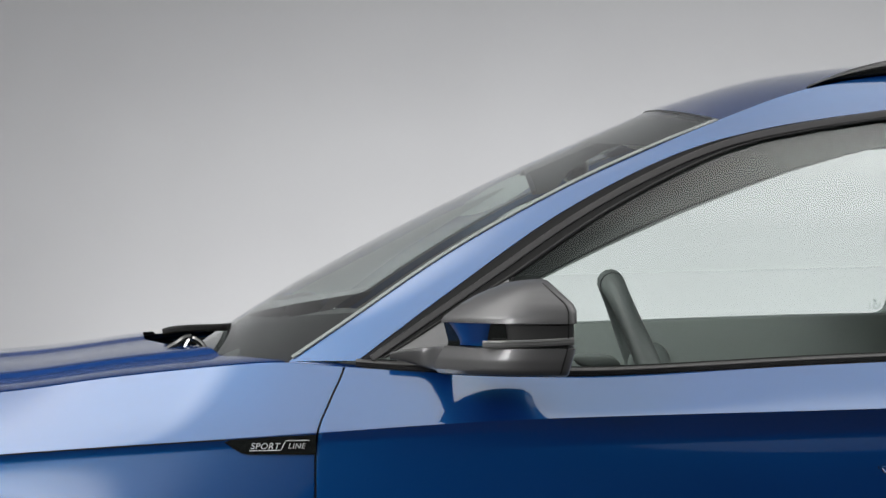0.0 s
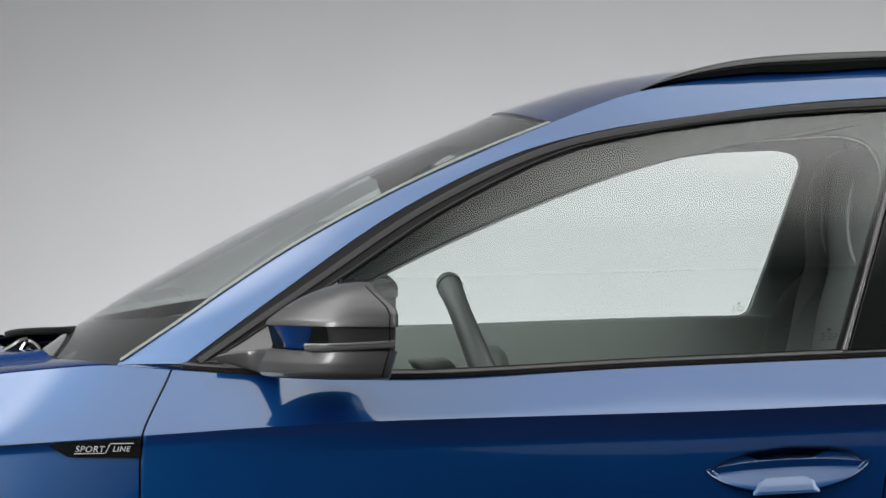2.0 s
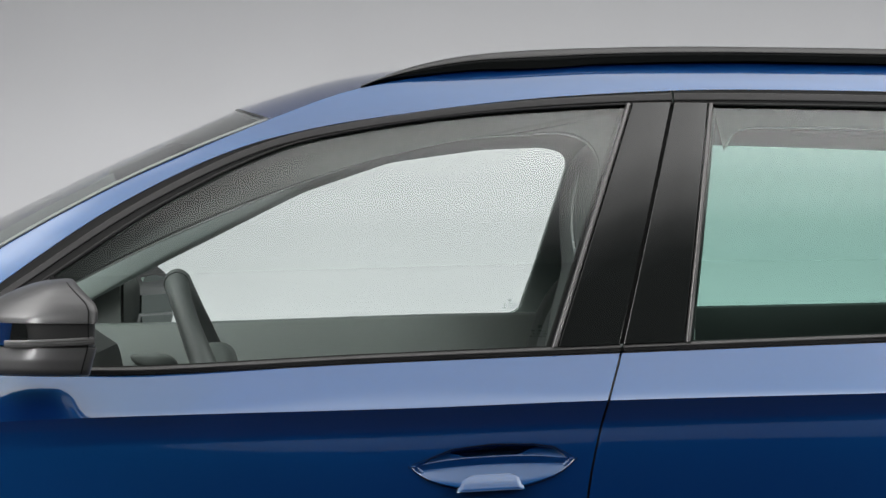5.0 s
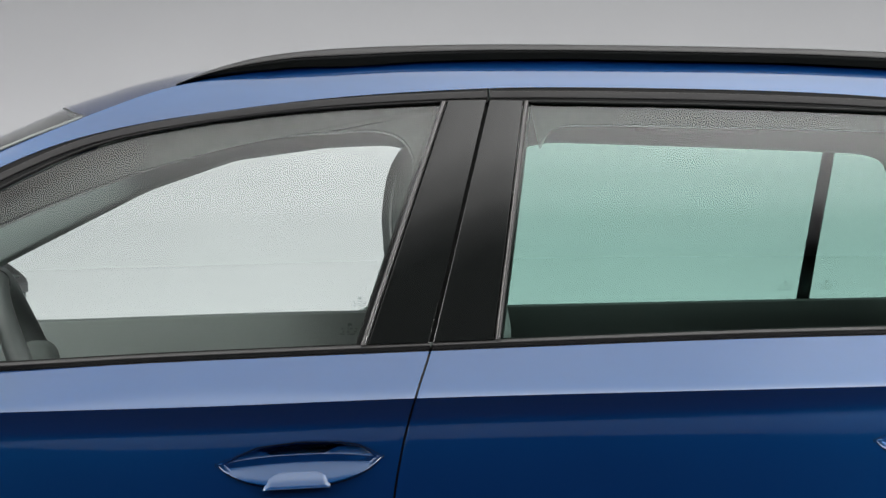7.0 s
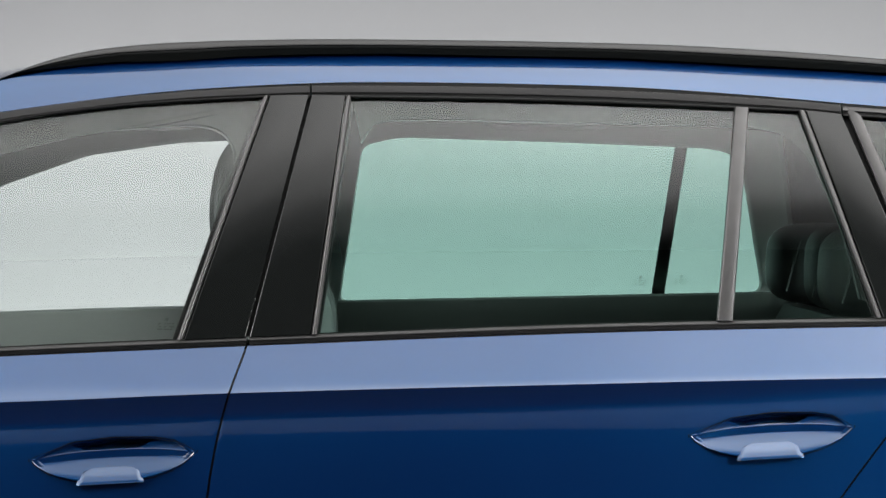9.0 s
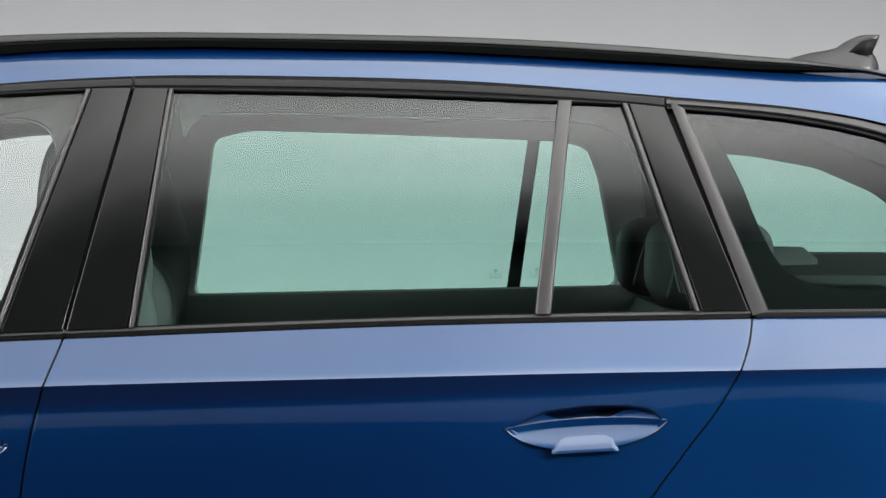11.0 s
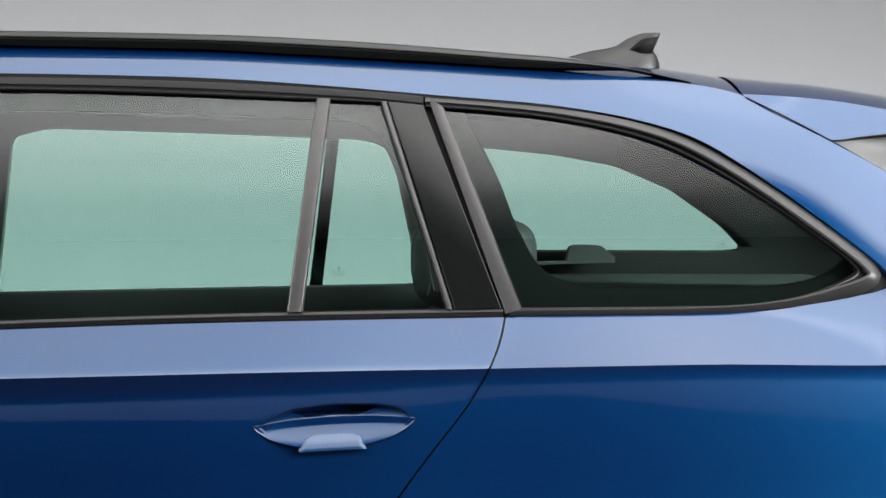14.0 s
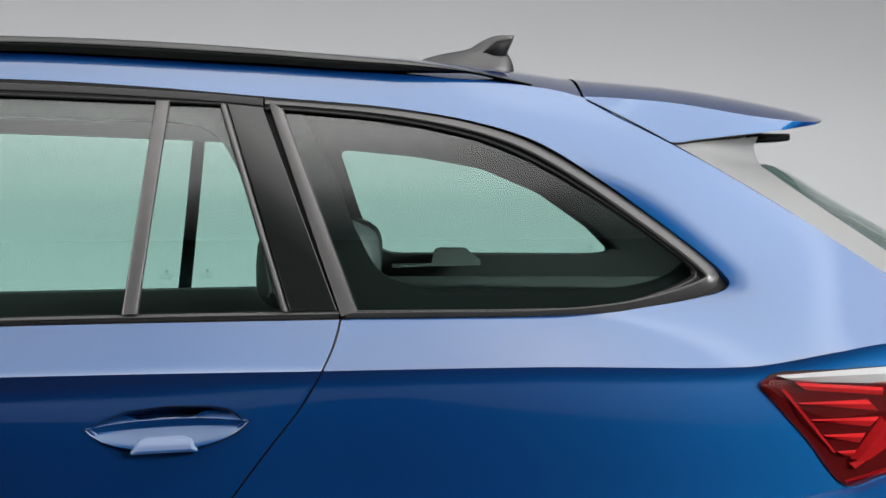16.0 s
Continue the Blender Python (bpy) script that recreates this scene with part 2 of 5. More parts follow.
def round_profile(w, h, r=0.3, n=3):
    """A rounded bar, w across and h outwards, standing on the path."""
    pts, q = [], r * min(w, h)
    for cx, cy, a0 in ((w / 2 - q, h - q, 0), (-w / 2 + q, h - q, 90), (-w / 2 + q, q, 180), (w / 2 - q, q, 270)):
        pts += [(cx + q * math.cos(radians(a0 + 90 * k / n)), cy + q * math.sin(radians(a0 + 90 * k / n))) for k in range(n + 1)]
    return pts


def circle(r, n=12, sq=1.0):
    return [(r * math.cos(2 * math.pi * k / n), r * sq * math.sin(2 * math.pi * k / n)) for k in range(n)]


def box_mesh(lo, hi, bevel=0.0, seg=2):
    bm = bmesh.new()
    bmesh.ops.create_cube(bm, size=1)
    for v in bm.verts:
        v.co = Vector([lo[k] + (v.co[k] + 0.5) * (hi[k] - lo[k]) for k in range(3)])
    if bevel:
        bmesh.ops.bevel(bm, geom=list(bm.edges), offset=bevel, segments=seg, affect="EDGES", profile=0.6)
    bm.verts.index_update()
    out = [tuple(v.co) for v in bm.verts], [tuple(v.index for v in f.verts) for f in bm.faces]
    bm.free()
    return out


def box(name, lo, hi, mat, parent=None, label="", bevel=0.004, turn=None):
    v, f = box_mesh(lo, hi, bevel)
    if turn is not None:
        c = Vector([(a + b) / 2 for a, b in zip(lo, hi)])
        m = Matrix.Translation(c) @ turn.to_4x4() @ Matrix.Translation(-c)
        v = [tuple(m @ Vector(p)) for p in v]
    return link(name, v, f, mat, parent, label)


def blob(name, centre, size, mat, parent, label="", power=3.0, n=24, m=14, taper=0.0, lean=0.0, both=False):
    """A rounded cushion: superellipsoid with taper to the top and a lean along the car."""
    rows = []

    def sp(v):
        return math.copysign(abs(v) ** (2 / power), v)
    for i in range(m + 1):
        la = -math.pi / 2 + math.pi * i / m
        row = []
        for j in range(n):
            lo = 2 * math.pi * j / n
            x, y, z = sp(math.cos(la)) * sp(math.cos(lo)), sp(math.cos(la)) * sp(math.sin(lo)), sp(math.sin(la))
            k = 1 - taper * (z + 1) / 2
            row.append((centre[0] + size[0] * x * k + lean * size[2] * z, centre[1] + size[1] * y * k, centre[2] + size[2] * z))
        rows.append(row)
    v, f = grid_mesh(rows, closed_v=True)
    ob = link(name, v, f, mat, parent, label, sharp=1.2)
    if both:
        link(name, [tuple(flip(p)) for p in v], f, mat, parent, label, sharp=1.2)
    return ob


# ---- the studio ----
def studio():
    prof = [(-9.5, 0.0), (2.0, 0.0), (3.6, 0.0)]
    prof += [(3.6 + 1.4 * math.sin(a), 1.4 - 1.4 * math.cos(a)) for a in np.linspace(0.03, math.pi / 2, 48)]
    floor_rows = [[(x, y, z) for y, z in prof[:3]] for x in (-9, 12)]
    v, f = grid_mesh(floor_rows)
    tagged(link("floor", v, f, FLOOR, None, outward=(0, 0, 1)), "smooth grey studio floor under the car", "floor", kind="structure")
    wall_rows = [[(x, y, z) for y, z in prof[2:] + [(5.0, 3.0), (5.0, 6.0)]] for x in (-9, 12)]
    v, f = grid_mesh(wall_rows)
    tagged(link("backdrop", v, f, WALL, None, outward=(0, -1, 0)), "pale grey seamless studio backdrop, softly lit", "backdrop", kind="structure")
    for nm, lo, hi in (("wall_west", (-9.2, -9.5, 0), (-9.0, 5.2, 6)), ("wall_east", (12.0, -9.5, 0), (12.2, 5.2, 6)), ("wall_south", (-9.2, -9.7, 0), (12.2, -9.5, 6))):
        tagged(box(nm, lo, hi, DARK_WALL, bevel=0), "dark cloth-covered studio wall", "wall", kind="structure")
    tagged(box("ceiling", (-9.2, -9.7, 6.0), (12.2, 5.2, 6.2), DARK_WALL, bevel=0), "dark studio ceiling", "ceiling", kind="structure")
    # overhead softbox
    lamp = tagged(new("softbox_lamp"), "large white overhead softbox hung above the car", "studio lamp")
    lamp.location = (1.2, 0.9, SOFT_Z)
    x0, x1, y0, y1 = -4.5, 7.0, -2.45, 4.2
    v, f = grid_mesh([[(x0 - 1.2, y - 0.9, 0) for y in np.linspace(y0, y1, 9)], [(x1 - 1.2, y - 0.9, 0) for y in np.linspace(y0, y1, 9)]])
    def span(a, b, pairs, k=1.0):
        return tuple(((p - a) / (b - a), q * k) for p, q in pairs)
    main_x = span(x0, x1, ((-3.0, 0.82), (-1.3, 0.80), (-0.7, 0.36), (0.1, 0.27), (1.6, 0.31), (2.2, 0.42), (2.8, 0.58), (5.0, 0.58)))
    main_y = span(y0, y1, ((-0.05, 0.0), (0.45, 1.0), (1.9, 0.85), (2.9, 0.0)))
    front_x = span(x0, x1, ((-3.5, 4.2), (-3.0, 2.4), (-2.5, 0.85), (-2.0, 0.52), (-1.4, 0.39), (-0.6, 0.40), (0.2, 0.40), (0.5, 0.42), (1.3, 0.58), (2.06, 0.74), (2.8, 0.72), (5.0, 0.74)))
    front_y = span(y0, y1, ((-2.4, 0.0), (-2.12, 0.10), (-1.8, 0.5), (-1.4, 1.0), (0.0, 0.98), (0.6, 0.0)))
    link("diffuser", v, f, glow("softbox_cloth", (1.0, 0.99, 0.975), SOFT_GLOW, ((main_x, main_y), (front_x, front_y))), lamp, "glowing white cloth", outward=(0, 0, -1))
    for lo, hi in (((x0, y0 - 0.1, 0), (x1, y0, 0.25)), ((x0, y1, 0), (x1, y1 + 0.1, 0.25)), ((x0 - 0.1, y0 - 0.1, 0), (x0, y1 + 0.1, 0.25)), ((x1, y0 - 0.1, 0), (x1 + 0.1, y1 + 0.1, 0.25))):
        box("rim", (lo[0] - 1.2, lo[1] - 0.9, -0.02), (hi[0] - 1.2, hi[1] - 0.9, 0.25), DARK_WALL, lamp)
    for x in (-3, 5):
        for y in (-1.8, 3.6):
            box("hanger", (x - 1.22, y - 0.92, 0.1), (x - 1.18, y - 0.88, 6.0 - SOFT_Z), DARK_WALL, lamp)
    # unseen tilted softbox, added in front to brighten the car's upright side
    front = tagged(new("softbox_lamp"), "unseen white fill softbox added to brighten the car's side", "studio lamp")
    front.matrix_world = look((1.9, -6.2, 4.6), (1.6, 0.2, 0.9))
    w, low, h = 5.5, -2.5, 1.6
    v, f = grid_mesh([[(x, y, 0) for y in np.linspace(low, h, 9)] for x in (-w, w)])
    link("diffuser", v, f, glow("front_fill_cloth", (1, 1, 1), FILL_GLOW, ((((0.0, 1.1), (0.2, 1.0), (0.33, 0.2), (0.6, 0.16), (0.75, 0.42), (1.0, 0.45)), ((0.0, 0.0), (0.2, 0.05), (0.45, 0.22), (0.62, 0.8), (0.74, 1.0), (0.85, 0.8), (0.95, 0.15), (1.0, 0.0))),)), front, "glowing white cloth", outward=(0, 0, -1))
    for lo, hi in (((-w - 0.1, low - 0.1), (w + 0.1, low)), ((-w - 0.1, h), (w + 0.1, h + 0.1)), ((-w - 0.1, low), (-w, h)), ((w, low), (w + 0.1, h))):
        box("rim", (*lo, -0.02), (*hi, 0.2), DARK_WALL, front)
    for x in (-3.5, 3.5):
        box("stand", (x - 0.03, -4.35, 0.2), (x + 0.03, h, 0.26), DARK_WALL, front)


studio()

# ---- the car: its leading lines ----
z_belt = along([(-1.5, 0.83), (-0.9, 0.90), (-0.6, 0.925), (-0.43, 0.949), (-0.25, 0.969), (-0.18, 0.974), (-0.08, 0.968), (0.05, 0.960), (0.27, 0.954), (0.65, 0.973), (1.04, 0.990), (1.56, 1.010), (2.09, 1.021), (2.35, 1.025), (2.7, 1.03)])
z_crease = along([(-1.5, 0.74), (-0.9, 0.81), (-0.6, 0.838), (-0.25, 0.863), (-0.12, 0.872), (0.17, 0.892), (0.73, 0.911), (1.02, 0.923), (1.72, 0.941), (2.07, 0.947), (2.4, 0.953), (2.72, 0.953), (2.81, 0.965), (2.91, 0.985), (3.1, 1.0)])
HANDLES = ((0.8475, 0.829), (1.834, 0.866))


def smooth(a):
    a = min(max(a, 0.0), 1.0)
    return a * a * (3 - 2 * a)


def y_belt(x):
    return 0.1 + 0.022 * (x - 0.5) ** 2 + 0.075 * smooth((-x - 0.02) / 0.6)


def y_crease(x):
    return 0.022 + 0.012 * (x - 0.9) ** 2 + 0.02 * smooth((x - 1.4) / 0.7) + 0.10 * max(0, x - 2.2) ** 2


def green(x, z):
    """Depth of the tumblehome: the plane of the side windows."""
    h = max(z - float(np.interp(x, (-0.1, 0.2, 1.05, 2.09, 2.4, 2.7), (0.965, 0.957, 0.99, 1.02, 1.03, 1.045))), -0.06)
    return 0.1 + 0.022 * (x - 0.5) ** 2 + 0.52 * h * (0.8 + 0.5 * h)


def skin(x, z):
    """Depth of the painted side below the belt."""
    zc, zb = z_crease(x), z_belt(x)
    if z >= zc:
        s = (z - zc) / (zb - zc)
        return y_crease(x) + (y_belt(x) - y_crease(x)) * (s ** 1.05)
    d = zc - z
    door = smooth((x + 0.1) / 0.8) * smooth((2.25 - x) / 0.6)
    turn = float(np.interp(x, (0.0, 1.4, 1.8, 2.05, 2.25), (0.043, 0.037, 0.034, 0.021, 0.015)))
    y = y_crease(x) + 0.003 * smooth(d / 0.012) + 0.007 * door * smooth(d / turn) - 0.010 * door * (1 - math.exp(-max(d - turn, 0.0) / 0.045)) - 0.02 * smooth((d - 0.16) / 0.25) + 0.10 * smooth((d - 0.5) / 0.25)
    y -= 0.072 * math.exp(-((x + 0.85) / 0.42) ** 2) * smooth((d - 0.008) / 0.22)
    y -= 0.009 * math.exp(-((x + 0.05) / 0.4) ** 2) * smooth((d - 0.004) / 0.2)
    y -= 0.030 * math.exp(-((x - 2.75) / 0.85) ** 2) * (1 - math.exp(-max(d - 0.013, 0.0) / 0.125))
    y -= 0.022 * math.exp(-((x + 0.45) / 0.4) ** 2) * (1 - math.exp(-max(d - 0.008, 0.0) / 0.09))
    return y


RECESS_U = (-0.93, -0.85, -0.75, -0.5, 0.0, 0.5, 0.75, 0.85, 0.93)
RECESS_T = (0.0, 0.006, 0.0125, 0.0235, 0.0280, 0.0255, 0.0195, 0.0115, 0.0)
RECESS_B = (0.0, 0.010, 0.0185, 0.0300, 0.034, 0.0300, 0.0185, 0.010, 0.0)


def side(x, z):
    """The skin with the finger bowls behind the door handles."""
    y = skin(x, z)
    for hx, hz in HANDLES:
        u = (x - hx) / 0.1215
        dz = z - hz - 0.0065 * u
        if abs(u) < 1.04 and -0.05 < dz < 0.04:
            room = min(np.interp(u, RECESS_U, RECESS_T) - dz, np.interp(u, RECESS_U, RECESS_B) + dz)
            if room > 0:
                y += 0.042 * smooth(room / 0.014)
    return y


def on_green(pts, off=0.0):
    return np.array([(x, green(x, z) + off, z) for x, z in pts])


shut_a = [(0.7, -0.122), (0.776, -0.121), (0.872, -0.118), (0.919, -0.100), (0.968, -0.079), (1.1, -0.05)]
shut_b = [(0.6, 0.975), (0.774, 0.989), (0.860, 1.004), (0.924, 1.021), (0.990, 1.043), (1.1, 1.07)]
shut_c = [(0.5, 1.76), (0.754, 1.930), (0.832, 1.988), (0.890, 2.033), (0.916, 2.049), (0.946, 2.066), (0.982, 2.082), (1.026, 2.093), (1.1, 2.10)]
x_a, x_b, x_c = along(shut_a), along(shut_b), along(shut_c)

car = tagged(new("car"), "blue metallic estate car with black trim, parked in a studio", "car")


def body_panel(name, left, right, z_low, cols, label, hem_top=True):
    """A pressed panel of the side between two shut lines, with hemmed edges."""
    vs = list(np.linspace(0, 0.94, 10)) + [0.985, 1.0, 1.02] + list(np.linspace(1.03, 1.06, 4)) + list(np.linspace(1.066, 1.20, 52)) + list(np.linspace(1.22, 1.6, 18)) + list(np.linspace(1.64, 2.0, 8))
    rows = []
    for v in vs:
        row = []
        for u in np.linspace(0, 1, cols):
            z = 0.9
            for _ in range(6):
                x = left(z) + (right(z) - left(z)) * u
                zc = z_crease(x)
                z = z_belt(x) + (zc - z_belt(x)) * v if v <= 1 else zc + (z_low - zc) * (v - 1)
            row.append((x, side(x, z), z))
        rows.append(row)
    g = np.array(rows)
    hem = np.array([0.0, 0.016, 0.0])
    lip = np.array([0.0, 0.0004, 0.0])
    g = np.concatenate([g[:, :1] + hem - [0, 0, 0], g[:, :1] + lip, g[:, 1:-1], g[:, -1:] + lip, g[:, -1:] + hem], 1)
    g = np.concatenate([g[:1] + [0, 0.006, -0.014], g], 0)
    return sheet(name, g, PAINT, car, label, sharp=0.75)


GAP = 0.0018
front_door, front_door_far = body_panel("front_door", lambda z: x_a(z) + GAP, lambda z: x_b(z) - GAP, 0.22, 340, "blue metallic front door")
rear_door, rear_door_far = body_panel("rear_door", lambda z: x_b(z) + GAP, lambda z: max(x_c(z), 1.55) - GAP, 0.22, 340, "blue metallic rear door")
body_panel("front_fender", lambda z: -1.45, lambda z: x_a(z) - GAP, 0.3, 120, "blue metallic front fender")

# black backing sheet behind the panels, gives the shut gaps their shade
sheet("gap_backing", [[(x, side(x, z) + 0.022, z) for x in np.linspace(-0.2, 2.3, 60)] for z in np.linspace(0.4, 0.955, 16)], RUBBER, car)


# black strips laid in the shut lines as the shade of the gaps
for line, top_z in ((x_a, 0.962), (x_b, 0.985), (x_c, 1.02)):
    zs = np.linspace(0.5, top_z, 60)
    sweep("gap_strip", [(line(z), side(line(z), z) + 0.0042, z) for z in zs], circle(0.0020, 8), RUBBER, car, "black strip standing in for the gap's shade", both=True)

# ---- window surround ----
FRONT_TOP = [(-0.060, 0.977), (0.084, 1.084), (0.259, 1.206), (0.437, 1.295), (0.564, 1.332), (0.741, 1.361), (0.919, 1.382), (1.133, 1.395)]
REAR_TOP = [(1.133, 1.395), (1.256, 1.397), (1.612, 1.391), (1.80, 1.380), (1.970, 1.366)]
QUARTER_TOP = [(1.970, 1.366), (2.179, 1.348), (2.309, 1.325), (2.397, 1.296), (2.484, 1.244), (2.571, 1.182), (2.657, 1.116), (2.682, 1.093), (2.692, 1.078), (2.686, 1.068), (2.611, 1.048), (2.506, 1.032), (2.40, 1.026), (2.25, 1.024), (2.095, 1.022)]
FRONT_IN = [(-0.012, 0.983), (0.171, 1.098), (0.347, 1.214), (0.525, 1.301), (0.652, 1.331), (0.829, 1.356), (1.065, 1.371), (1.135, 1.372)]
REAR_IN = [(1.135, 1.372), (1.197, 1.371), (1.50, 1.366), (1.806, 1.355), (1.912, 1.350), (1.972, 1.344)]
QUARTER_IN = [(1.972, 1.344), (2.003, 1.343), (2.176, 1.326), (2.308, 1.297), (2.396, 1.260), (2.484, 1.208), (2.570, 1.148), (2.627, 1.103), (2.635, 1.092), (2.625, 1.083), (2.550, 1.054), (2.471, 1.041), (2.35, 1.037), (2.22, 1.036), (2.105, 1.035)]

z_in = along([(-0.2, 0.90), (-0.06, 0.95)] + FRONT_IN + REAR_IN[1:] + QUARTER_IN[1:6])


def surround(outer, inner, n, owner, owner_far, label, slim=None):
    o, i = curve(outer, n), curve(inner, n)
    sheet("frame_seal", [on_green(o + (i - o) * k, off) for k, off in ((0, 0.012), (0.02, 0.0045), (0.5, 0.003), (0.93, 0.003), (1.0, 0.012))], RUBBER, owner, both=owner_far)
    mid = on_green(o + (i - o) * 0.46, 0.004)
    nrm = np.array([(0.0, -1.0, 0.25)] * n)
    sweep("window_moulding", mid, [(-0.0062, 0), (-0.0064, 0.0012), (-0.0056, 0.0034), (0.0035, 0.0050), (0.0054, 0.0048), (0.006, 0.003), (0.006, 0)], SATIN, owner, label, out=nrm, both=owner_far, scale=slim)
    sweep("inner_bead", on_green(o + (i - o) * 0.86, 0.003), circle(0.0014, 6), SATIN, owner, both=owner_far)


surround(FRONT_TOP, FRONT_IN, 90, front_door, front_door_far, "satin black window moulding", 0.85 + 0.15 * np.array([smooth((k - 0.25) / 0.35) for k in np.linspace(0, 1, 90)]))
surround([(1.1365, 1.395)] + REAR_TOP[1:-1] + [(1.967, 1.366)], [(1.138, 1.372)] + REAR_IN[1:-1] + [(1.969, 1.344)], 60, rear_door, rear_door_far, "satin black window moulding")

# belt mouldings
LIP = [(-0.0085, 0), (-0.009, 0.002), (-0.0078, 0.005), (-0.001, 0.0098), (0.0015, 0.0098), (0.0028, 0.0055), (0.0085, 0.002), (0.0085, 0)]


def belt(x0, x1, owner, owner_far):
    xs = np.linspace(x0, x1, 60)
    z0 = np.array([z_belt(x) for x in xs])
    sheet("belt_seal", [[(x, green(x, z + dz) + off, z + dz) for x, z in zip(xs, z0)] for dz, off in ((-0.004, 0.012), (-0.001, 0.0065), (0.006, 0.0065), (0.012, 0.007), (0.015, 0.012))], RUBBER, owner, both=owner_far)
    path = [(x, green(x, z + 0.0075) + 0.006, z + 0.0075) for x, z in zip(xs, z0)]
    sweep("belt_moulding", path, [(a * 0.62, b * 0.62) for a, b in LIP], SATIN, owner, "satin black belt moulding", out=(0, -1, 0.3), both=owner_far)


belt(-0.062, 1.0425, front_door, front_door_far)
belt(1.0475, 2.0895, rear_door, rear_door_far)


# glass
def pane(name, x_bot, x_top, mat, owner, owner_far, label, n=50, low=-0.012):
    rows = []
    for k in np.linspace(0, 1, 14):
        row = []
        for u in np.linspace(0, 1, n):
            xb, xt = x_bot[0] + (x_bot[1] - x_bot[0]) * u, x_top[0] + (x_top[1] - x_top[0]) * u
            zb, zt = z_belt(xb) + low, z_in(xt) + 0.006
            x, z = xb + (xt - xb) * k, zb + (zt - zb) * k
            row.append((x, green(x, z) + 0.009, z))
        rows.append(row)
    a, b = sheet(name, rows, mat, owner, label, thick=0.0, both=owner_far)
    b.data.materials[0] = CLEAR_FAR if mat is CLEAR else PRIVACY_FAR
    for ob in (a, b):
        ob.visible_shadow = False


pane("window_glass", (-0.05, 0.955), (-0.03, 1.075), CLEAR, front_door, front_door_far, "clear greenish side glass")
pane("window_glass", (1.14, 1.775), (1.19, 1.812), PRIVACY, rear_door, rear_door_far, "green tinted privacy glass")
pane("quarter_light", (1.775, 2.02), (1.812, 1.92), PRIVACY, rear_door, rear_door_far, "green tinted fixed quarter light")


def post(name, bot, top, mat, owner, owner_far, label="", off=0.0, z_pad=(0.014, 0.004), rise=0.002):
    """An upright strip on the window plane between two slanting edges."""
    rows = []
    for k in np.linspace(0, 1, 16):
        row = []
        w_ = max(bot[1] - bot[0], 0.008)
        for u, d in ((0, 0.008), (0.0003 / w_, 0.001), (0.0016 / w_, -rise * 0.7), (0.0028 / w_, -rise), (0.5, -rise), (1 - 0.0028 / w_, -rise), (1 - 0.0016 / w_, -rise * 0.7), (1 - 0.0003 / w_, 0.001), (1, 0.008)):
            xb, xt = bot[0] + (bot[1] - bot[0]) * u, top[0] + (top[1] - top[0]) * u
            zb, zt = z_belt(xb) + z_pad[0], z_in(xt) + z_pad[1]
            x, z = xb + (xt - xb) * k, zb + (zt - zb) * k
            row.append((x, green(x, z) + off + d, z))
        rows.append(row)
    sheet(name, rows, mat, owner, label, both=owner_far, sharp=0.9)


post("pillar_backing", (0.93, 1.155), (1.055, 1.205), RUBBER, rear_door, rear_door_far, off=0.0105, rise=0.0)
post("pillar_backing", (2.0, 2.12), (1.90, 2.0), RUBBER, rear_door, rear_door_far, off=0.0105, rise=0.0)
post("pillar_trim", (0.948, 1.0425), (1.072, 1.1325), GLOSS_BLACK, front_door, front_door_far, "gloss black pillar cover", rise=0.0004)
post("glass_seal", (0.938, 0.9465), (1.062, 1.0705), SEAL, front_door, front_door_far, "grey glass run seal", off=-0.001, rise=0.003)
post("pillar_trim", (1.0475, 1.140), (1.1375, 1.190), GLOSS_BLACK, rear_door, rear_door_far, "gloss black pillar cover", rise=0.0004)
post("glass_seal", (1.1415, 1.150), (1.1915, 1.199), SEAL, rear_door, rear_door_far, "grey glass run seal", off=-0.001, rise=0.003)
post("divider_bar", (1.759, 1.784), (1.800, 1.823), SEAL, rear_door, rear_door_far, "satin grey window divider", off=-0.001, rise=0.003)
post("glass_seal", (2.003, 2.0125), (1.900, 1.9105), SEAL, rear_door, rear_door_far, "grey glass run seal", off=-0.001, rise=0.003)
post("pillar_trim", (2.0145, 2.0875), (1.912, 1.968), GLOSS_BLACK, rear_door, rear_door_far, "gloss black pillar cover", rise=0.0004)


# ---- roof side, roof, windscreen ----
EDGE = [(-0.165, 0.150, 0.974), (-0.088, 0.175, 1.026), (0.085, 0.240, 1.1435), (0.262, 0.276, 1.242), (0.396, 0.304, 1.304), (0.506, 0.322, 1.349), (0.641, 0.346, 1.397), (0.834, 0.365, 1.427), (1.013, 0.365, 1.437), (1.258, 0.365, 1.440), (1.62, 0.365, 1.434), (1.972, 0.365, 1.4158)]
N = 120
EDGE = [(x, y - 0.022 * smooth((1.35 - x) / 0.95) * smooth((x + 0.17) / 0.2), z) for x, y, z in EDGE]
inner = curve(FRONT_TOP + REAR_TOP[1:], 400)
outer = curve(EDGE, N)
key = np.linspace(0, 1, N)
inner = np.stack([np.interp(key, np.linspace(0, 1, 400), inner[:, k]) for k in range(2)], 1)
inner3 = np.array([(x, green(x, z) + 0.003, z) for x, z in inner])
rows = loft(inner3, outer, 8, 0.0008, (0, -0.7, 0.7))
rows = [rows[0] + [0, 0.014, 0]] + rows
side_frame, side_frame_far = sheet("side_frame", rows, PAINT, car, "blue roof side and windscreen pillar", sharp=0.4)

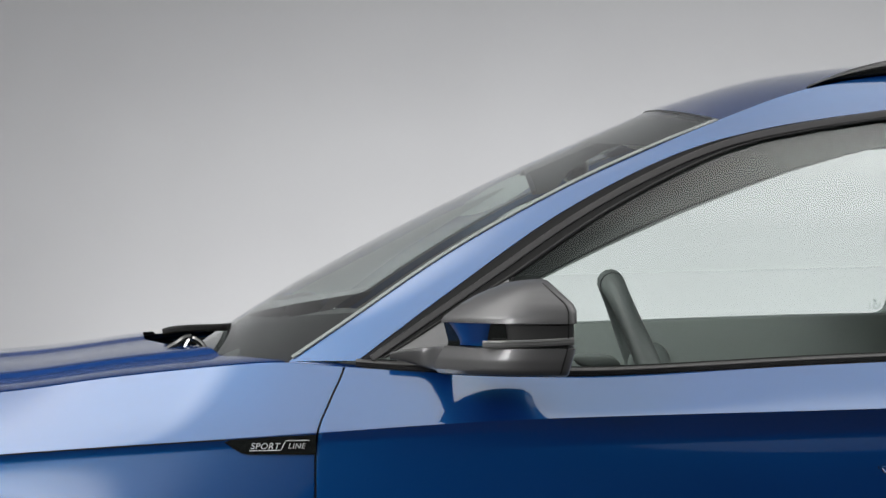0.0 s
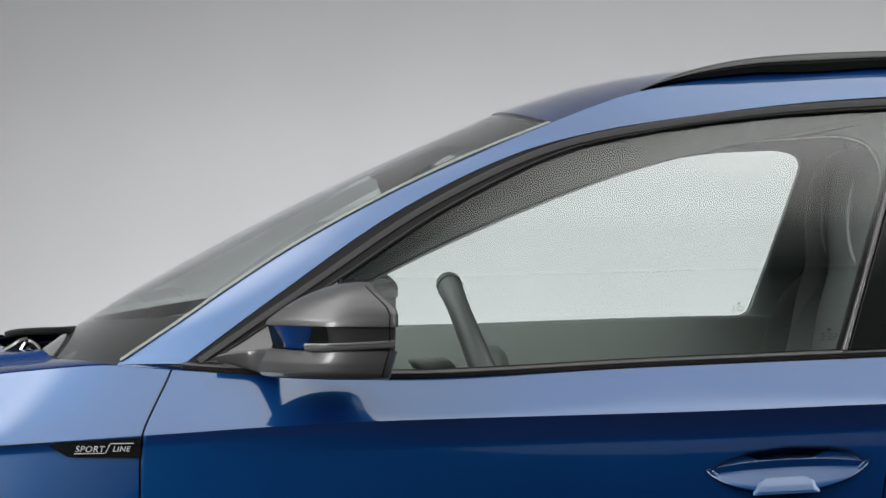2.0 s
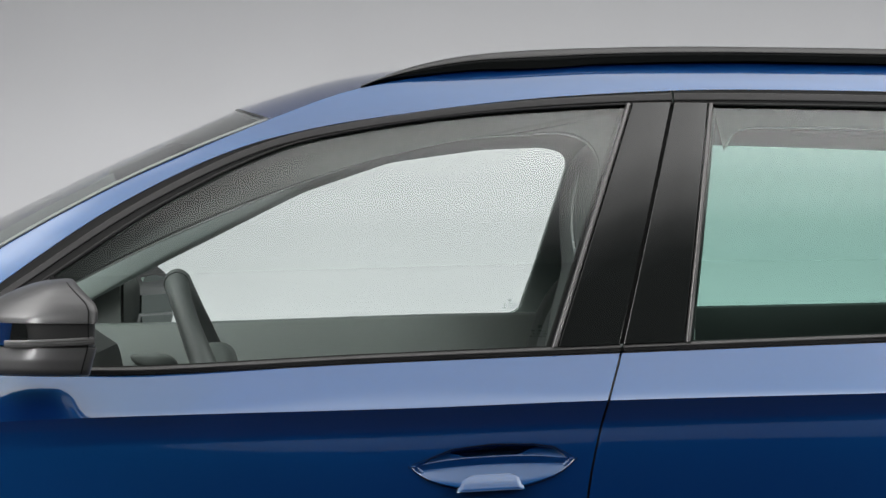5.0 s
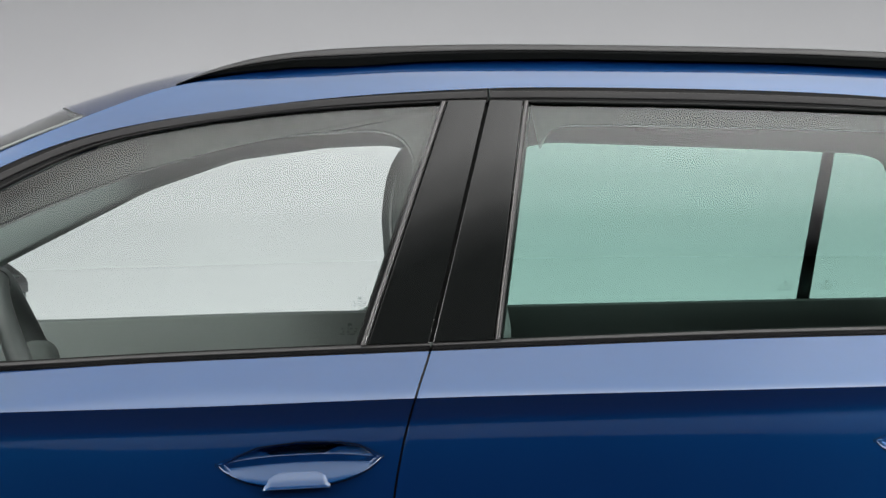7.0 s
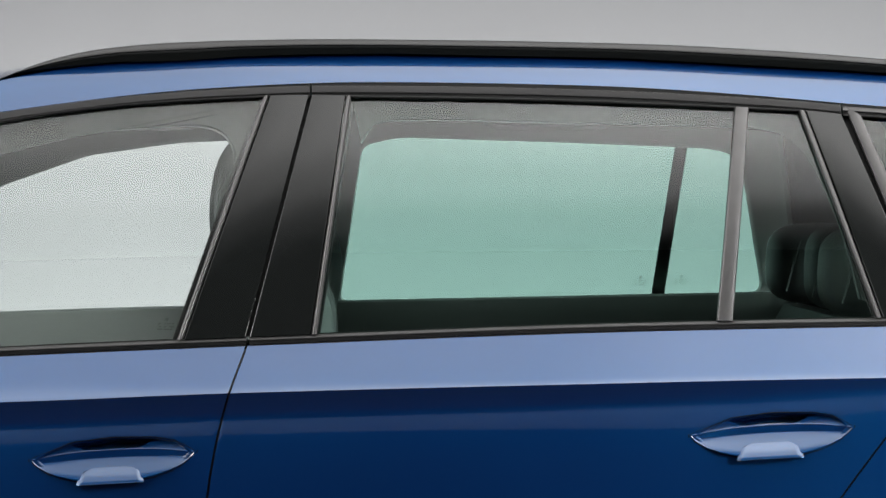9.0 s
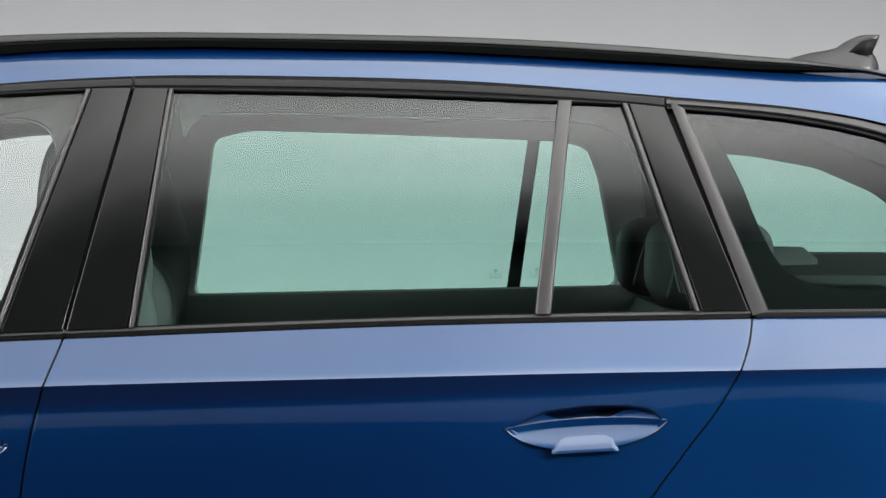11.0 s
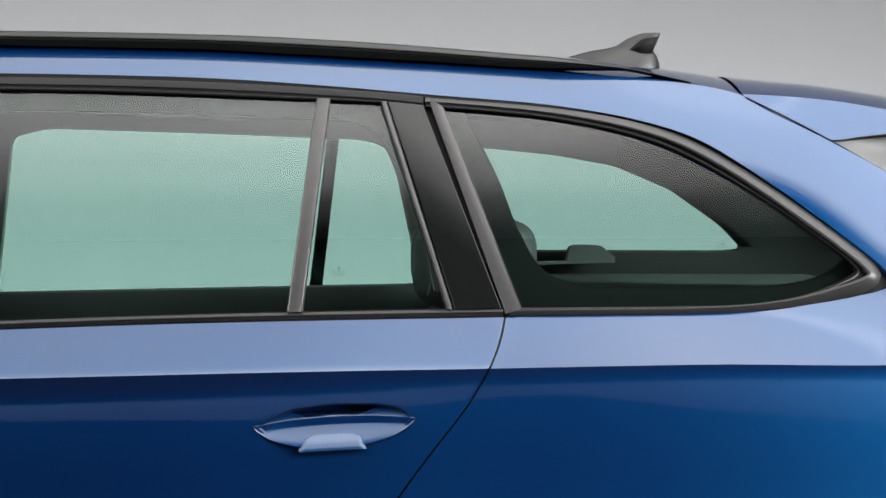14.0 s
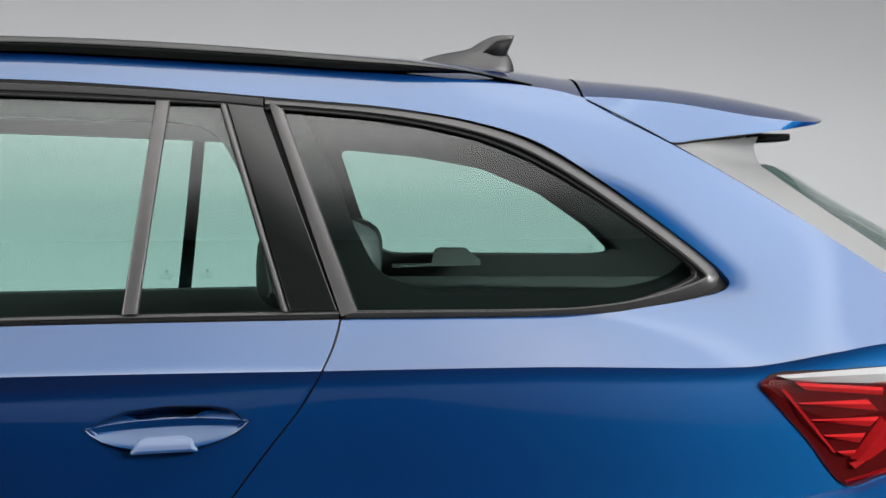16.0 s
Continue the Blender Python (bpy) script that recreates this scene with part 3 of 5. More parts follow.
xs = np.linspace(-0.18, -0.045, 20)
sheet("pillar_base", [[(x, y_belt(x) + d, z_belt(x) + (dz if dz < 0 else dz * smooth((x + 0.18) / 0.09))) for x in xs] for dz, d in ((-0.016, 0.008), (0.0005, 0.0055), (0.0015, 0.009), (0.004, 0.020))], PAINT, side_frame, both=side_frame_far)
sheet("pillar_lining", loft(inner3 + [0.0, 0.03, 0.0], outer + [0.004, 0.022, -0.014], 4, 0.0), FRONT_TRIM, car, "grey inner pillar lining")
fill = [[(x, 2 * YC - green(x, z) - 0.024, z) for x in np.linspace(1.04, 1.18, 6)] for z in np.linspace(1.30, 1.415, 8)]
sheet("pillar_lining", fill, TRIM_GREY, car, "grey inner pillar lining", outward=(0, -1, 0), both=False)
CENTRE = [(0.430, 1.377), (0.581, 1.423), (0.705, 1.444), (1.0, 1.466), (1.35, 1.474), (1.75, 1.467), (2.175, 1.446), (2.389, 1.421), (2.467, 1.410)]
ROOF_EDGE = EDGE[5:] + [(2.182, 0.368, 1.402), (2.384, 0.378, 1.387), (2.470, 0.3735, 1.3675)]


def crowned(edge, mid, m=10, power=2.0):
    """Half a crowned surface from an edge to the middle line, mirrored to the far edge."""
    half = []
    for k in range(m + 1):
        w = k / m
        f = 1 - (1 - w) ** power
        p = edge + (mid - edge) * f
        p[:, 1] = edge[:, 1] + (mid[:, 1] - edge[:, 1]) * w
        half.append(p)
    return half + [flip(p) for p in half[-2::-1]]


n = 90
mid = curve(CENTRE, n)
mid = np.stack([mid[:, 0], np.full(n, YC), mid[:, 1]], 1)
sheet("roof", crowned(curve(ROOF_EDGE, n), mid), PAINT, car, "blue metallic roof", outward=(0, 0, 1), both=False)

SCREEN_MID = [(-0.47, 0.89), (-0.328, 0.985), (-0.197, 1.069), (-0.002, 1.176), (0.192, 1.271), (0.425, 1.374)]
n = 50
mid = curve(SCREEN_MID, n)
mid = np.stack([mid[:, 0], np.full(n, YC), mid[:, 1]], 1)
edge = curve([(-0.215, 0.145, 0.94)] + EDGE[:5] + [(0.501, EDGE[5][1] + 0.0005, 1.346)], n)
windscreen = sheet("windscreen", crowned(edge + [0, 0.004, 0.0], mid, 12, 1.9), SCREEN, car, "sloping windscreen glass", outward=(-0.5, 0, 1), both=False)
windscreen.visible_shadow = False
sweep("windscreen_seal", edge[4:] + [0, 0.003, 0.001], round_profile(0.009, 0.003), SEAL_PALE, windscreen, "grey windscreen edge seal", out=(-0.4, -0.5, 1), both=True)
top = crowned(edge + [0, 0.004, 0.0], mid, 12, 1.9)
# printed borders, widened in black to stand for the dim interior behind them
band = [r[-7:] + [-0.002, 0, -0.004] for r in top]
sheet("shade_band", band, GLOSS_BLACK, windscreen, "black printed border, widened over the dim interior", outward=(-0.5, 0, 1), both=False)
sheet("lower_band", [r[:13] + [0.004, 0, -0.004] for r in top], GLOSS_BLACK, windscreen, "black printed border, widened over the dim interior", outward=(-0.5, 0, 1), both=False)
sweep("header_seal", [r[-1] + np.array([0.003, 0, 0.001]) for r in top], round_profile(0.004, 0.0015), SEAL, windscreen, out=(-0.4, 0, 1), both=False)


# ---- rear quarter with its window ----
def matched(points, per):
    """A smooth line with the same number of steps between every two points, so that two lines pair up."""
    p = np.array(points, float)
    c = [curve(points, 2000)]
    pos = [int(np.argmin(((c[0] - q) ** 2).sum(1))) for q in p]
    out = [c[0][np.linspace(i, j, per, endpoint=False).astype(int)] for i, j in zip(pos[:-1], pos[1:])]
    return np.vstack(out + [c[0][pos[-1]:pos[-1] + 1]])


CREASE_X = (2.86, 2.72, 2.56, 2.42, 2.26, 2.0665)
OUT_Q = [(1.972, 0.365, 1.4158), (2.19, 0.368, 1.4015), (2.36, 0.377, 1.389), (2.475, 0.372, 1.366), (2.607, 0.335, 1.2965), (2.775, 0.32, 1.200), (2.934, 0.29, 1.097), (3.02, 0.27, 1.043), (3.06, 0.24, 1.003), (3.0, 0.19, 0.992)]
IN_Q = QUARTER_TOP[:10] + [(2.64, 1.054), (2.56, 1.040)] + QUARTER_TOP[11:13] + [(2.25, 1.0235), (2.095, 1.0215)]
out_q = matched(OUT_Q + [(x, y_crease(x), z_crease(x)) for x in CREASE_X], 12)
qo = matched(IN_Q, 12)
qi = curve(QUARTER_IN, len(qo))
tip = int(np.argmax(qo[:, 0]))
qo3 = np.array([(x, green(x, z) + 0.003 - 0.009 * smooth((x - (2.15 if k < tip else 2.40)) / 0.28), z) for k, (x, z) in enumerate(qo)])
rows = loft(qo3, out_q, 14, 0.0008, (0, -0.7, 0.7))
for r in rows:
    for p in r:
        if p[2] < 1.03 and p[0] < 2.2:
            p[0] = max(p[0], x_c(p[2]) + GAP)
# one taut skin between the window outline and the outer outline
rim = np.vstack([rows[0][::3], rows[-1][::3]])
rim = rim[np.unique(np.round(rim[:, [0, 2]], 3), axis=0, return_index=True)[1]]


def plate(a, c):
    r = np.hypot(a[:, None, 0] - c[None, :, 0], a[:, None, 1] - c[None, :, 1]) + 1e-9
    return r * r * np.log(r)


at_rim, m = rim[:, [0, 2]], len(rim)
big = np.zeros((m + 3, m + 3))
big[:m, :m] = plate(at_rim, at_rim) + np.eye(m) * 2e-4
big[:m, m], big[:m, m + 1:] = 1, at_rim
big[m, :m], big[m + 1:, :m] = 1, at_rim.T
weight = np.linalg.solve(big, np.concatenate([rim[:, 1], np.zeros(3)]))
for r in rows[1:-1]:
    p = r[:, [0, 2]]
    r[:, 1] = plate(p, at_rim) @ weight[:m] + weight[m] + p @ weight[m + 1:]
low_side = (out_q[:, 2] < qo3[:, 2])[:, None]
rows = [rows[0] + np.where(low_side, [[0, 0.006, -0.014]], [[0, 0.014, 0]])] + rows
quarter, quarter_far = sheet("quarter_panel", rows, PAINT, car, "blue rear quarter panel", sharp=0.4)
qo = curve(QUARTER_TOP, 150)
qi = curve(QUARTER_IN, 150)
low = []
for v in list(np.linspace(0, 0.1, 6)) + list(np.linspace(0.12, 1, 26)):
    row = []
    for u in np.linspace(0, 1, 90):
        z = 0.9
        for _ in range(5):
            left = max(x_c(z), 1.77) + GAP
            right = 3.05
            x = left + (right - left) * u
            z = z_crease(min(x, 2.93)) + (0.3 - z_crease(min(x, 2.93))) * v
        row.append((x, side(x, min(z, z_crease(x) - 1e-4)), z))
    low.append(row)
g = np.array(low)
g = np.concatenate([g[:, :1] + [0, 0.016, 0], g], 1)
sheet("rear_wing", g, PAINT, car, "blue rear wing below the shoulder line", sharp=0.9)

sheet("frame_seal", [on_green(qo + (qi - qo) * k, off) for k, off in ((0, 0.012), (0.02, 0.0045), (0.5, 0.003), (0.93, 0.003), (1.0, 0.012))], RUBBER, quarter, both=quarter_far)
o = on_green(qo + (qi - qo) * 0.45, 0.004)
k = np.linalg.norm(qi - qo, axis=1)
sweep("window_moulding", o, [(-0.0068, 0), (-0.007, 0.0012), (-0.006, 0.0026), (0.0038, 0.0072), (0.006, 0.0066), (0.0068, 0.004), (0.0068, 0)], SATIN, quarter, "satin black window moulding", out=np.array([(0.0, -1.0, 0.25)] * len(o)), both=quarter_far, scale=np.clip(k / 0.026, 0.8, 2.1) * 0.76)
sweep("inner_bead", on_green(qo + (qi - qo) * 0.87, 0.003), circle(0.0015, 6), SATIN, quarter, both=quarter_far)

# quarter glass from the front strip to the tip
rows = []
top_q = curve([(2.0, 1.345), (2.176, 1.330), (2.308, 1.301), (2.396, 1.264), (2.484, 1.212), (2.570, 1.152), (2.640, 1.094)], 60)
bot_q = curve([(2.112, 1.031), (2.22, 1.032), (2.35, 1.033), (2.471, 1.037), (2.550, 1.050), (2.640, 1.090)], 60)
rows = [on_green(bot_q + (top_q - bot_q) * k, 0.009) for k in np.linspace(0, 1, 12)]
near, far = sheet("quarter_glass", rows, PRIVACY, quarter, "green tinted rear quarter glass", both=quarter_far)
far.data.materials[0] = PRIVACY_FAR
near.visible_shadow = far.visible_shadow = False
rows = []
for kk in np.linspace(0, 1, 14):
    b0, b1, t0, t1 = np.array((2.0925, 1.026)), np.array((2.118, 1.034)), np.array((1.974, 1.362)), np.array((2.0, 1.345))
    row = []
    for u, d in ((0, 0.01), (0.04, 0.001), (0.5, -0.002), (0.93, 0.0), (1, 0.009)):
        p = (b0 + (b1 - b0) * u) * (1 - kk) + (t0 + (t1 - t0) * u) * kk
        row.append((p[0], green(*p) + d, p[1]))
    rows.append(row)
sheet("quarter_strip", rows, SEAL, quarter, "satin grey upright strip", both=quarter_far)

# ---- tailgate and spoiler ----
tailgate = tagged(link("tailgate", *grid_mesh(crowned(curve([(3.045, 0.265, 1.022), (3.12, 0.25, 0.9), (3.13, 0.25, 0.55)], 30), np.array([(x, YC, z) for x, z in curve([(3.11, 1.08), (3.21, 0.93), (3.22, 0.55)], 30)]), 10, 2.4)), PAINT, car, outward=(1, 0, 0)), "blue tailgate")
GATE_OUT = curve([(2.611, 0.337, 1.293), (2.68, 0.332, 1.253), (2.775, 0.324, 1.1965), (2.934, 0.294, 1.0935), (3.045, 0.265, 1.022)], 48)
GATE_IN = curve([(2.7529, 0.40, 1.306), (2.7485, 0.425, 1.2886), (2.757, 0.43, 1.2634), (2.776, 0.43, 1.2497), (2.806, 0.43, 1.228), (2.958, 0.43, 1.127), (3.07, 0.43, 1.052)], 48)
sheet("gate_side", loft(GATE_OUT, GATE_IN, 8, 0.001, (0.4, -1, 0.2)), GATE_GREY, tailgate, "silver grey side of the rear window", outward=(0.3, -1, 0.2), both=True)
gm = np.array([(x, YC, z) for x, z in curve([(2.79, 1.262), (2.806, 1.268), (2.906, 1.214), (3.02, 1.149), (3.13, 1.075)], 30)])
ob = sheet("rear_glass", crowned(GATE_IN[18:] + [0.002, 0.0, 0.0], gm, 8, 2.2), PRIVACY, tailgate, "tinted rear window", outward=(1, 0, 0.5), both=False)
ob.visible_shadow = False

sweep("gate_gap", curve([(2.478, 0.3695, 1.3635), (2.535, 0.3505, 1.335), (2.609, 0.334, 1.295), (2.775, 0.320, 1.1985), (2.934, 0.2905, 1.0955), (3.03, 0.268, 1.035)], 50), circle(0.0012, 6), RUBBER, tailgate, "dark shut gap", both=True)
n = 40
RIDGE = curve([(2.4735, 0.376, 1.3685), (2.52, 0.384, 1.367), (2.623, 0.382, 1.358), (2.74, 0.385, 1.339), (2.815, 0.41, 1.331), (2.852, 0.45, 1.330)], n)
UNDER = curve([(2.4775, 0.3715, 1.3645), (2.545, 0.352, 1.3285), (2.606, 0.337, 1.297), (2.66, 0.345, 1.3015), (2.72, 0.358, 1.3085), (2.79, 0.388, 1.3165), (2.850, 0.445, 1.327)], n)
spoiler, spoiler_far = sheet("roof_spoiler", loft(RIDGE, UNDER, 8, 0.0006, (0, -1, 0.2)), PAINT, car, "blue roof spoiler")
top_mid = np.array([(x, YC, z) for x, z in curve([(2.4705, 1.4095), (2.662, 1.391), (2.80, 1.366), (2.893, 1.343)], n)])
sheet("spoiler_top", crowned(RIDGE, top_mid, 10, 2.4), PAINT, spoiler, "blue top of the roof spoiler", outward=(0, 0, 1), both=False)
low_mid = np.array([(x, YC, z) for x, z in curve([(2.55, 1.33), (2.70, 1.315), (2.80, 1.320), (2.891, 1.339)], n)])
sheet("spoiler_base", crowned(UNDER + [0, 0.002, 0], low_mid, 10, 2.4), DARK_TRIM, spoiler, outward=(0, 0, -1), both=False)
box("brake_lamp", (2.735, 0.42, 1.300), (2.806, 2 * YC - 0.42, 1.3115), GLOSS_BLACK, spoiler, "black high brake lamp housing", bevel=0.003)
sweep("spoiler_gap", loft(UNDER, UNDER, 1)[0][12:28] + [0, -0.001, -0.0012], circle(0.0012, 6), RUBBER, spoiler, both=False)

# ---- hood, cowl, rear closure ----
rows = []
for y, c in ((0.0, 0), (0.006, 0.0015), (0.08, 0.006), (0.15, 0.0085), (0.158, 0.0095), (0.178, 0.0175), (0.19, 0.0215), (0.20, 0.0225), (0.40, 0.029), (0.585, 0.0345), (0.593, 0.0355), (0.606, 0.0395), (0.615, 0.0402), (0.78, 0.043)):
    row = []
    for u in np.linspace(0, 1, 50):
        back = -0.17 - 0.27 * math.sin(min(y / 0.78, 1) * math.pi / 2) ** 0.8
        x = -1.45 + (back + 1.45) * u
        row.append((x, y_belt(x) + 0.004 + y, z_belt(x) + c * smooth((x + 1.6) / 0.7) + 0.002))
    rows.append(np.array(row))
rows = [rows[0] + [0, 0.002, -0.014]] + rows
hood = sheet("hood", rows + [flip(r) for r in rows[-2::-1]], PAINT, car, "blue engine hood with a raised crease", outward=(0, 0, 1), both=False, sharp=0.9)

# cowl and wipers
cowl = np.array([(-0.20 - 0.26 * math.sin(min((y - 0.1) / 0.78, 1) * math.pi / 2) ** 0.8, y, 0.948 + 0.02 * smooth((y - 0.1) / 0.5)) for y in np.linspace(0.20, YC, 24)])
rows = [cowl + [-0.03, 0, 0.0], cowl + [0.0, 0, -0.006], cowl + [0.06, 0, -0.004], cowl + [0.10, 0, 0.01]]
sheet("cowl_panel", [np.vstack([r, flip(r)[::-1][1:]]) for r in rows], RUBBER, car, "black plastic cowl", outward=(0, 0, 1), both=False)
wiper = sweep("wiper", curve([(-0.388, 0.70, 0.995), (-0.377, 0.70, 0.9985), (-0.35, 0.70, 1.0012), (-0.30, 0.72, 1.0025), (-0.275, 0.90, 1.000)], 24), round_profile(0.011, 0.012), RUBBER, car, "black wiper arm", out=(0, 0, 1), both=False)
sweep("wiper_pivot", curve([(-0.366, 0.45, 0.981), (-0.350, 0.45, 0.990), (-0.338, 0.45, 0.998), (-0.328, 0.45, 1.0)], 10), circle(0.0075, 10), GLOSS_BLACK, wiper, "black pivot cap", both=False)
sweep("washer_pipe", curve([(-0.338, 0.44, 0.985), (-0.328, 0.44, 0.999), (-0.316, 0.43, 0.995), (-0.304, 0.41, 0.982), (-0.296, 0.40, 0.966)], 16), circle(0.005, 8), GLOSS_BLACK, wiper, both=False)

# ---- front and rear closures, floor pan, wheels ----
for nm, xs, label in (("front_bumper", -1, "blue front end"), ("rear_bumper", 1, "blue rear bumper")):
    e = curve([(-1.45, side(-1.45, 0.82), 0.825), (-1.46, side(-1.45, 0.6), 0.6), (-1.45, side(-1.45, 0.35), 0.3)] if xs < 0 else [(3.05, 0.19, 0.99), (3.06, 0.14, 0.8), (3.06, 0.12, 0.55), (3.05, 0.16, 0.3)], 24)
    mid = e + [0.25 * xs * (1 if xs < 0 else 0.7), 0, 0.03 if xs < 0 else 0]
    mid[:, 1] = YC
    sheet(nm, crowned(e, mid, 10, 2.2), PAINT, car, label, outward=(xs, 0, 0), both=False)
box("floor_pan", (-1.3, 0.25, 0.20), (2.95, 2 * YC - 0.25, 0.30), DARK_TRIM, car, bevel=0.02)
for wx, wz in WHEELS:
    for y, o in ((0.045, 1), (2 * YC - 0.045, -1)):
        ring = [(0.20, 0.0), (0.24, -0.012), (0.30, -0.008), (0.325, 0.02), (0.33, 0.05), (0.33, 0.17), (0.32, 0.20), (0.20, 0.21)]
        rows = [[(wx + r * math.cos(a), y + o * d, wz + r * math.sin(a)) for r, d in ring] for a in np.linspace(0, 2 * math.pi, 48, endpoint=False)]
        v, f = grid_mesh(rows, closed_u=True, closed_v=True)
        wheel = link("wheel", v, f, TYRE, car, "black road tyre and dark rim")
        rows = [[(wx + r * math.cos(a), y + o * d, wz + r * math.sin(a)) for r, d in ((0.02, 0.03), (0.05, 0.02), (0.10 + 0.09 * (k % 4 < 2), 0.03), (0.20, 0.02))] for k, a in enumerate(np.linspace(0, 2 * math.pi, 40, endpoint=False))]
        link("rim", *grid_mesh(rows, closed_u=True), ALLOY, wheel, outward=(0, -o, 0))

# ---- roof rails ----
RAIL_TOP = [(0.646, 1.4015), (0.709, 1.426), (0.780, 1.444), (0.879, 1.456), (1.103, 1.4645), (1.30, 1.4645), (1.556, 1.461), (1.716, 1.4565), (1.914, 1.4455), (2.10, 1.431), (2.20, 1.4225), (2.299, 1.408), (2.392, 1.3885)]
rt = curve(RAIL_TOP, 120)
rb = np.array([(x, min(z - 0.003, np.interp(x, [p[0] for p in ROOF_EDGE], [p[2] for p in ROOF_EDGE]) - 0.002 + 0.009 * (1 - smooth((x - 0.70) / 0.25)) + 0.010 * smooth((x - 2.08) / 0.25) + 0.005 * smooth((x - 0.9) / 0.25))) for x, z in rt])
ry = np.array([np.interp(x, [p[0] for p in ROOF_EDGE], [p[1] for p in ROOF_EDGE]) - 0.010 + 0.016 * max(1 - smooth((x - 0.646) / 0.22), smooth((x - 2.15) / 0.22)) for x in rt[:, 0]])
rows = []
for d, k in ((0.0, 0), (-0.004, 0.3), (-0.004, 0.6), (0.0, 0.78), (0.022, 0.80), (0.034, 0.6), (0.036, -0.2)):
    rows.append(np.stack([rt[:, 0], ry + d, rb[:, 1] + np.maximum(rt[:, 1] - rb[:, 1], 0.001) * k], 1))
rail, rail_far = sheet("roof_rail", rows, GLOSS_BLACK, car, "black roof rail", sharp=1.0)
rows = []
for d, k, e in ((0.0, 0.58, 0), (-0.007, 0.62, 0), (-0.0065, 0.70, 0), (0.0, 0.92, 0), (0.003, 1.0, 0), (0.016, 1.0, 0.0012), (0.028, 0.92, 0), (0.03, 0.6, 0)):
    rows.append(np.stack([rt[:, 0], ry + d, rb[:, 1] + np.maximum(rt[:, 1] - rb[:, 1], 0.002) * k + e], 1))
sheet("rail_cap", rows, RAIL, rail, "satin grey rail top", both=rail_far, sharp=1.0)

# ---- shark-fin aerial ----
rows = []
for h, x0, x1, w in ((-0.012, 2.19, 2.382, 0.036), (0.0, 2.195, 2.379, 0.034), (0.008, 2.203, 2.378, 0.030), (0.0195, 2.226, 2.374, 0.022), (0.0285, 2.26, 2.368, 0.016), (0.0325, 2.285, 2.369, 0.0135), (0.037, 2.304, 2.371, 0.0115), (0.0485, 2.321, 2.376, 0.009), (0.0565, 2.339, 2.379, 0.007), (0.0592, 2.348, 2.380, 0.005), (0.0602, 2.360, 2.378, 0.002)):
    row = []
    for a in np.linspace(0, 2 * math.pi, 28, endpoint=False):
        c, si = math.cos(a), math.sin(a)
        row.append(((x0 + x1) / 2 + (x1 - x0) / 2 * math.copysign(abs(c) ** 0.8, c), YC + w * si * (1 - 0.55 * (c < 0) * abs(c)), 1.4275 + h))
    rows.append(row)
v, f = grid_mesh(rows, closed_v=True, caps=True)
aerial = link("aerial", v, f, RAIL, car, "dark grey shark-fin aerial", sharp=1.0)
v, f = grid_mesh([[(2.318, YC - 0.0165, 1.4515), (2.364, YC - 0.0165, 1.4525)], [(2.340, YC - 0.0122, 1.470), (2.372, YC - 0.0118, 1.473)], [(2.350, YC - 0.0102, 1.477), (2.374, YC - 0.0095, 1.4805)]])
link("fin_recess", v, f, RUBBER, aerial, "black recess in the fin", outward=(0, -1, 0), thick=0.003)


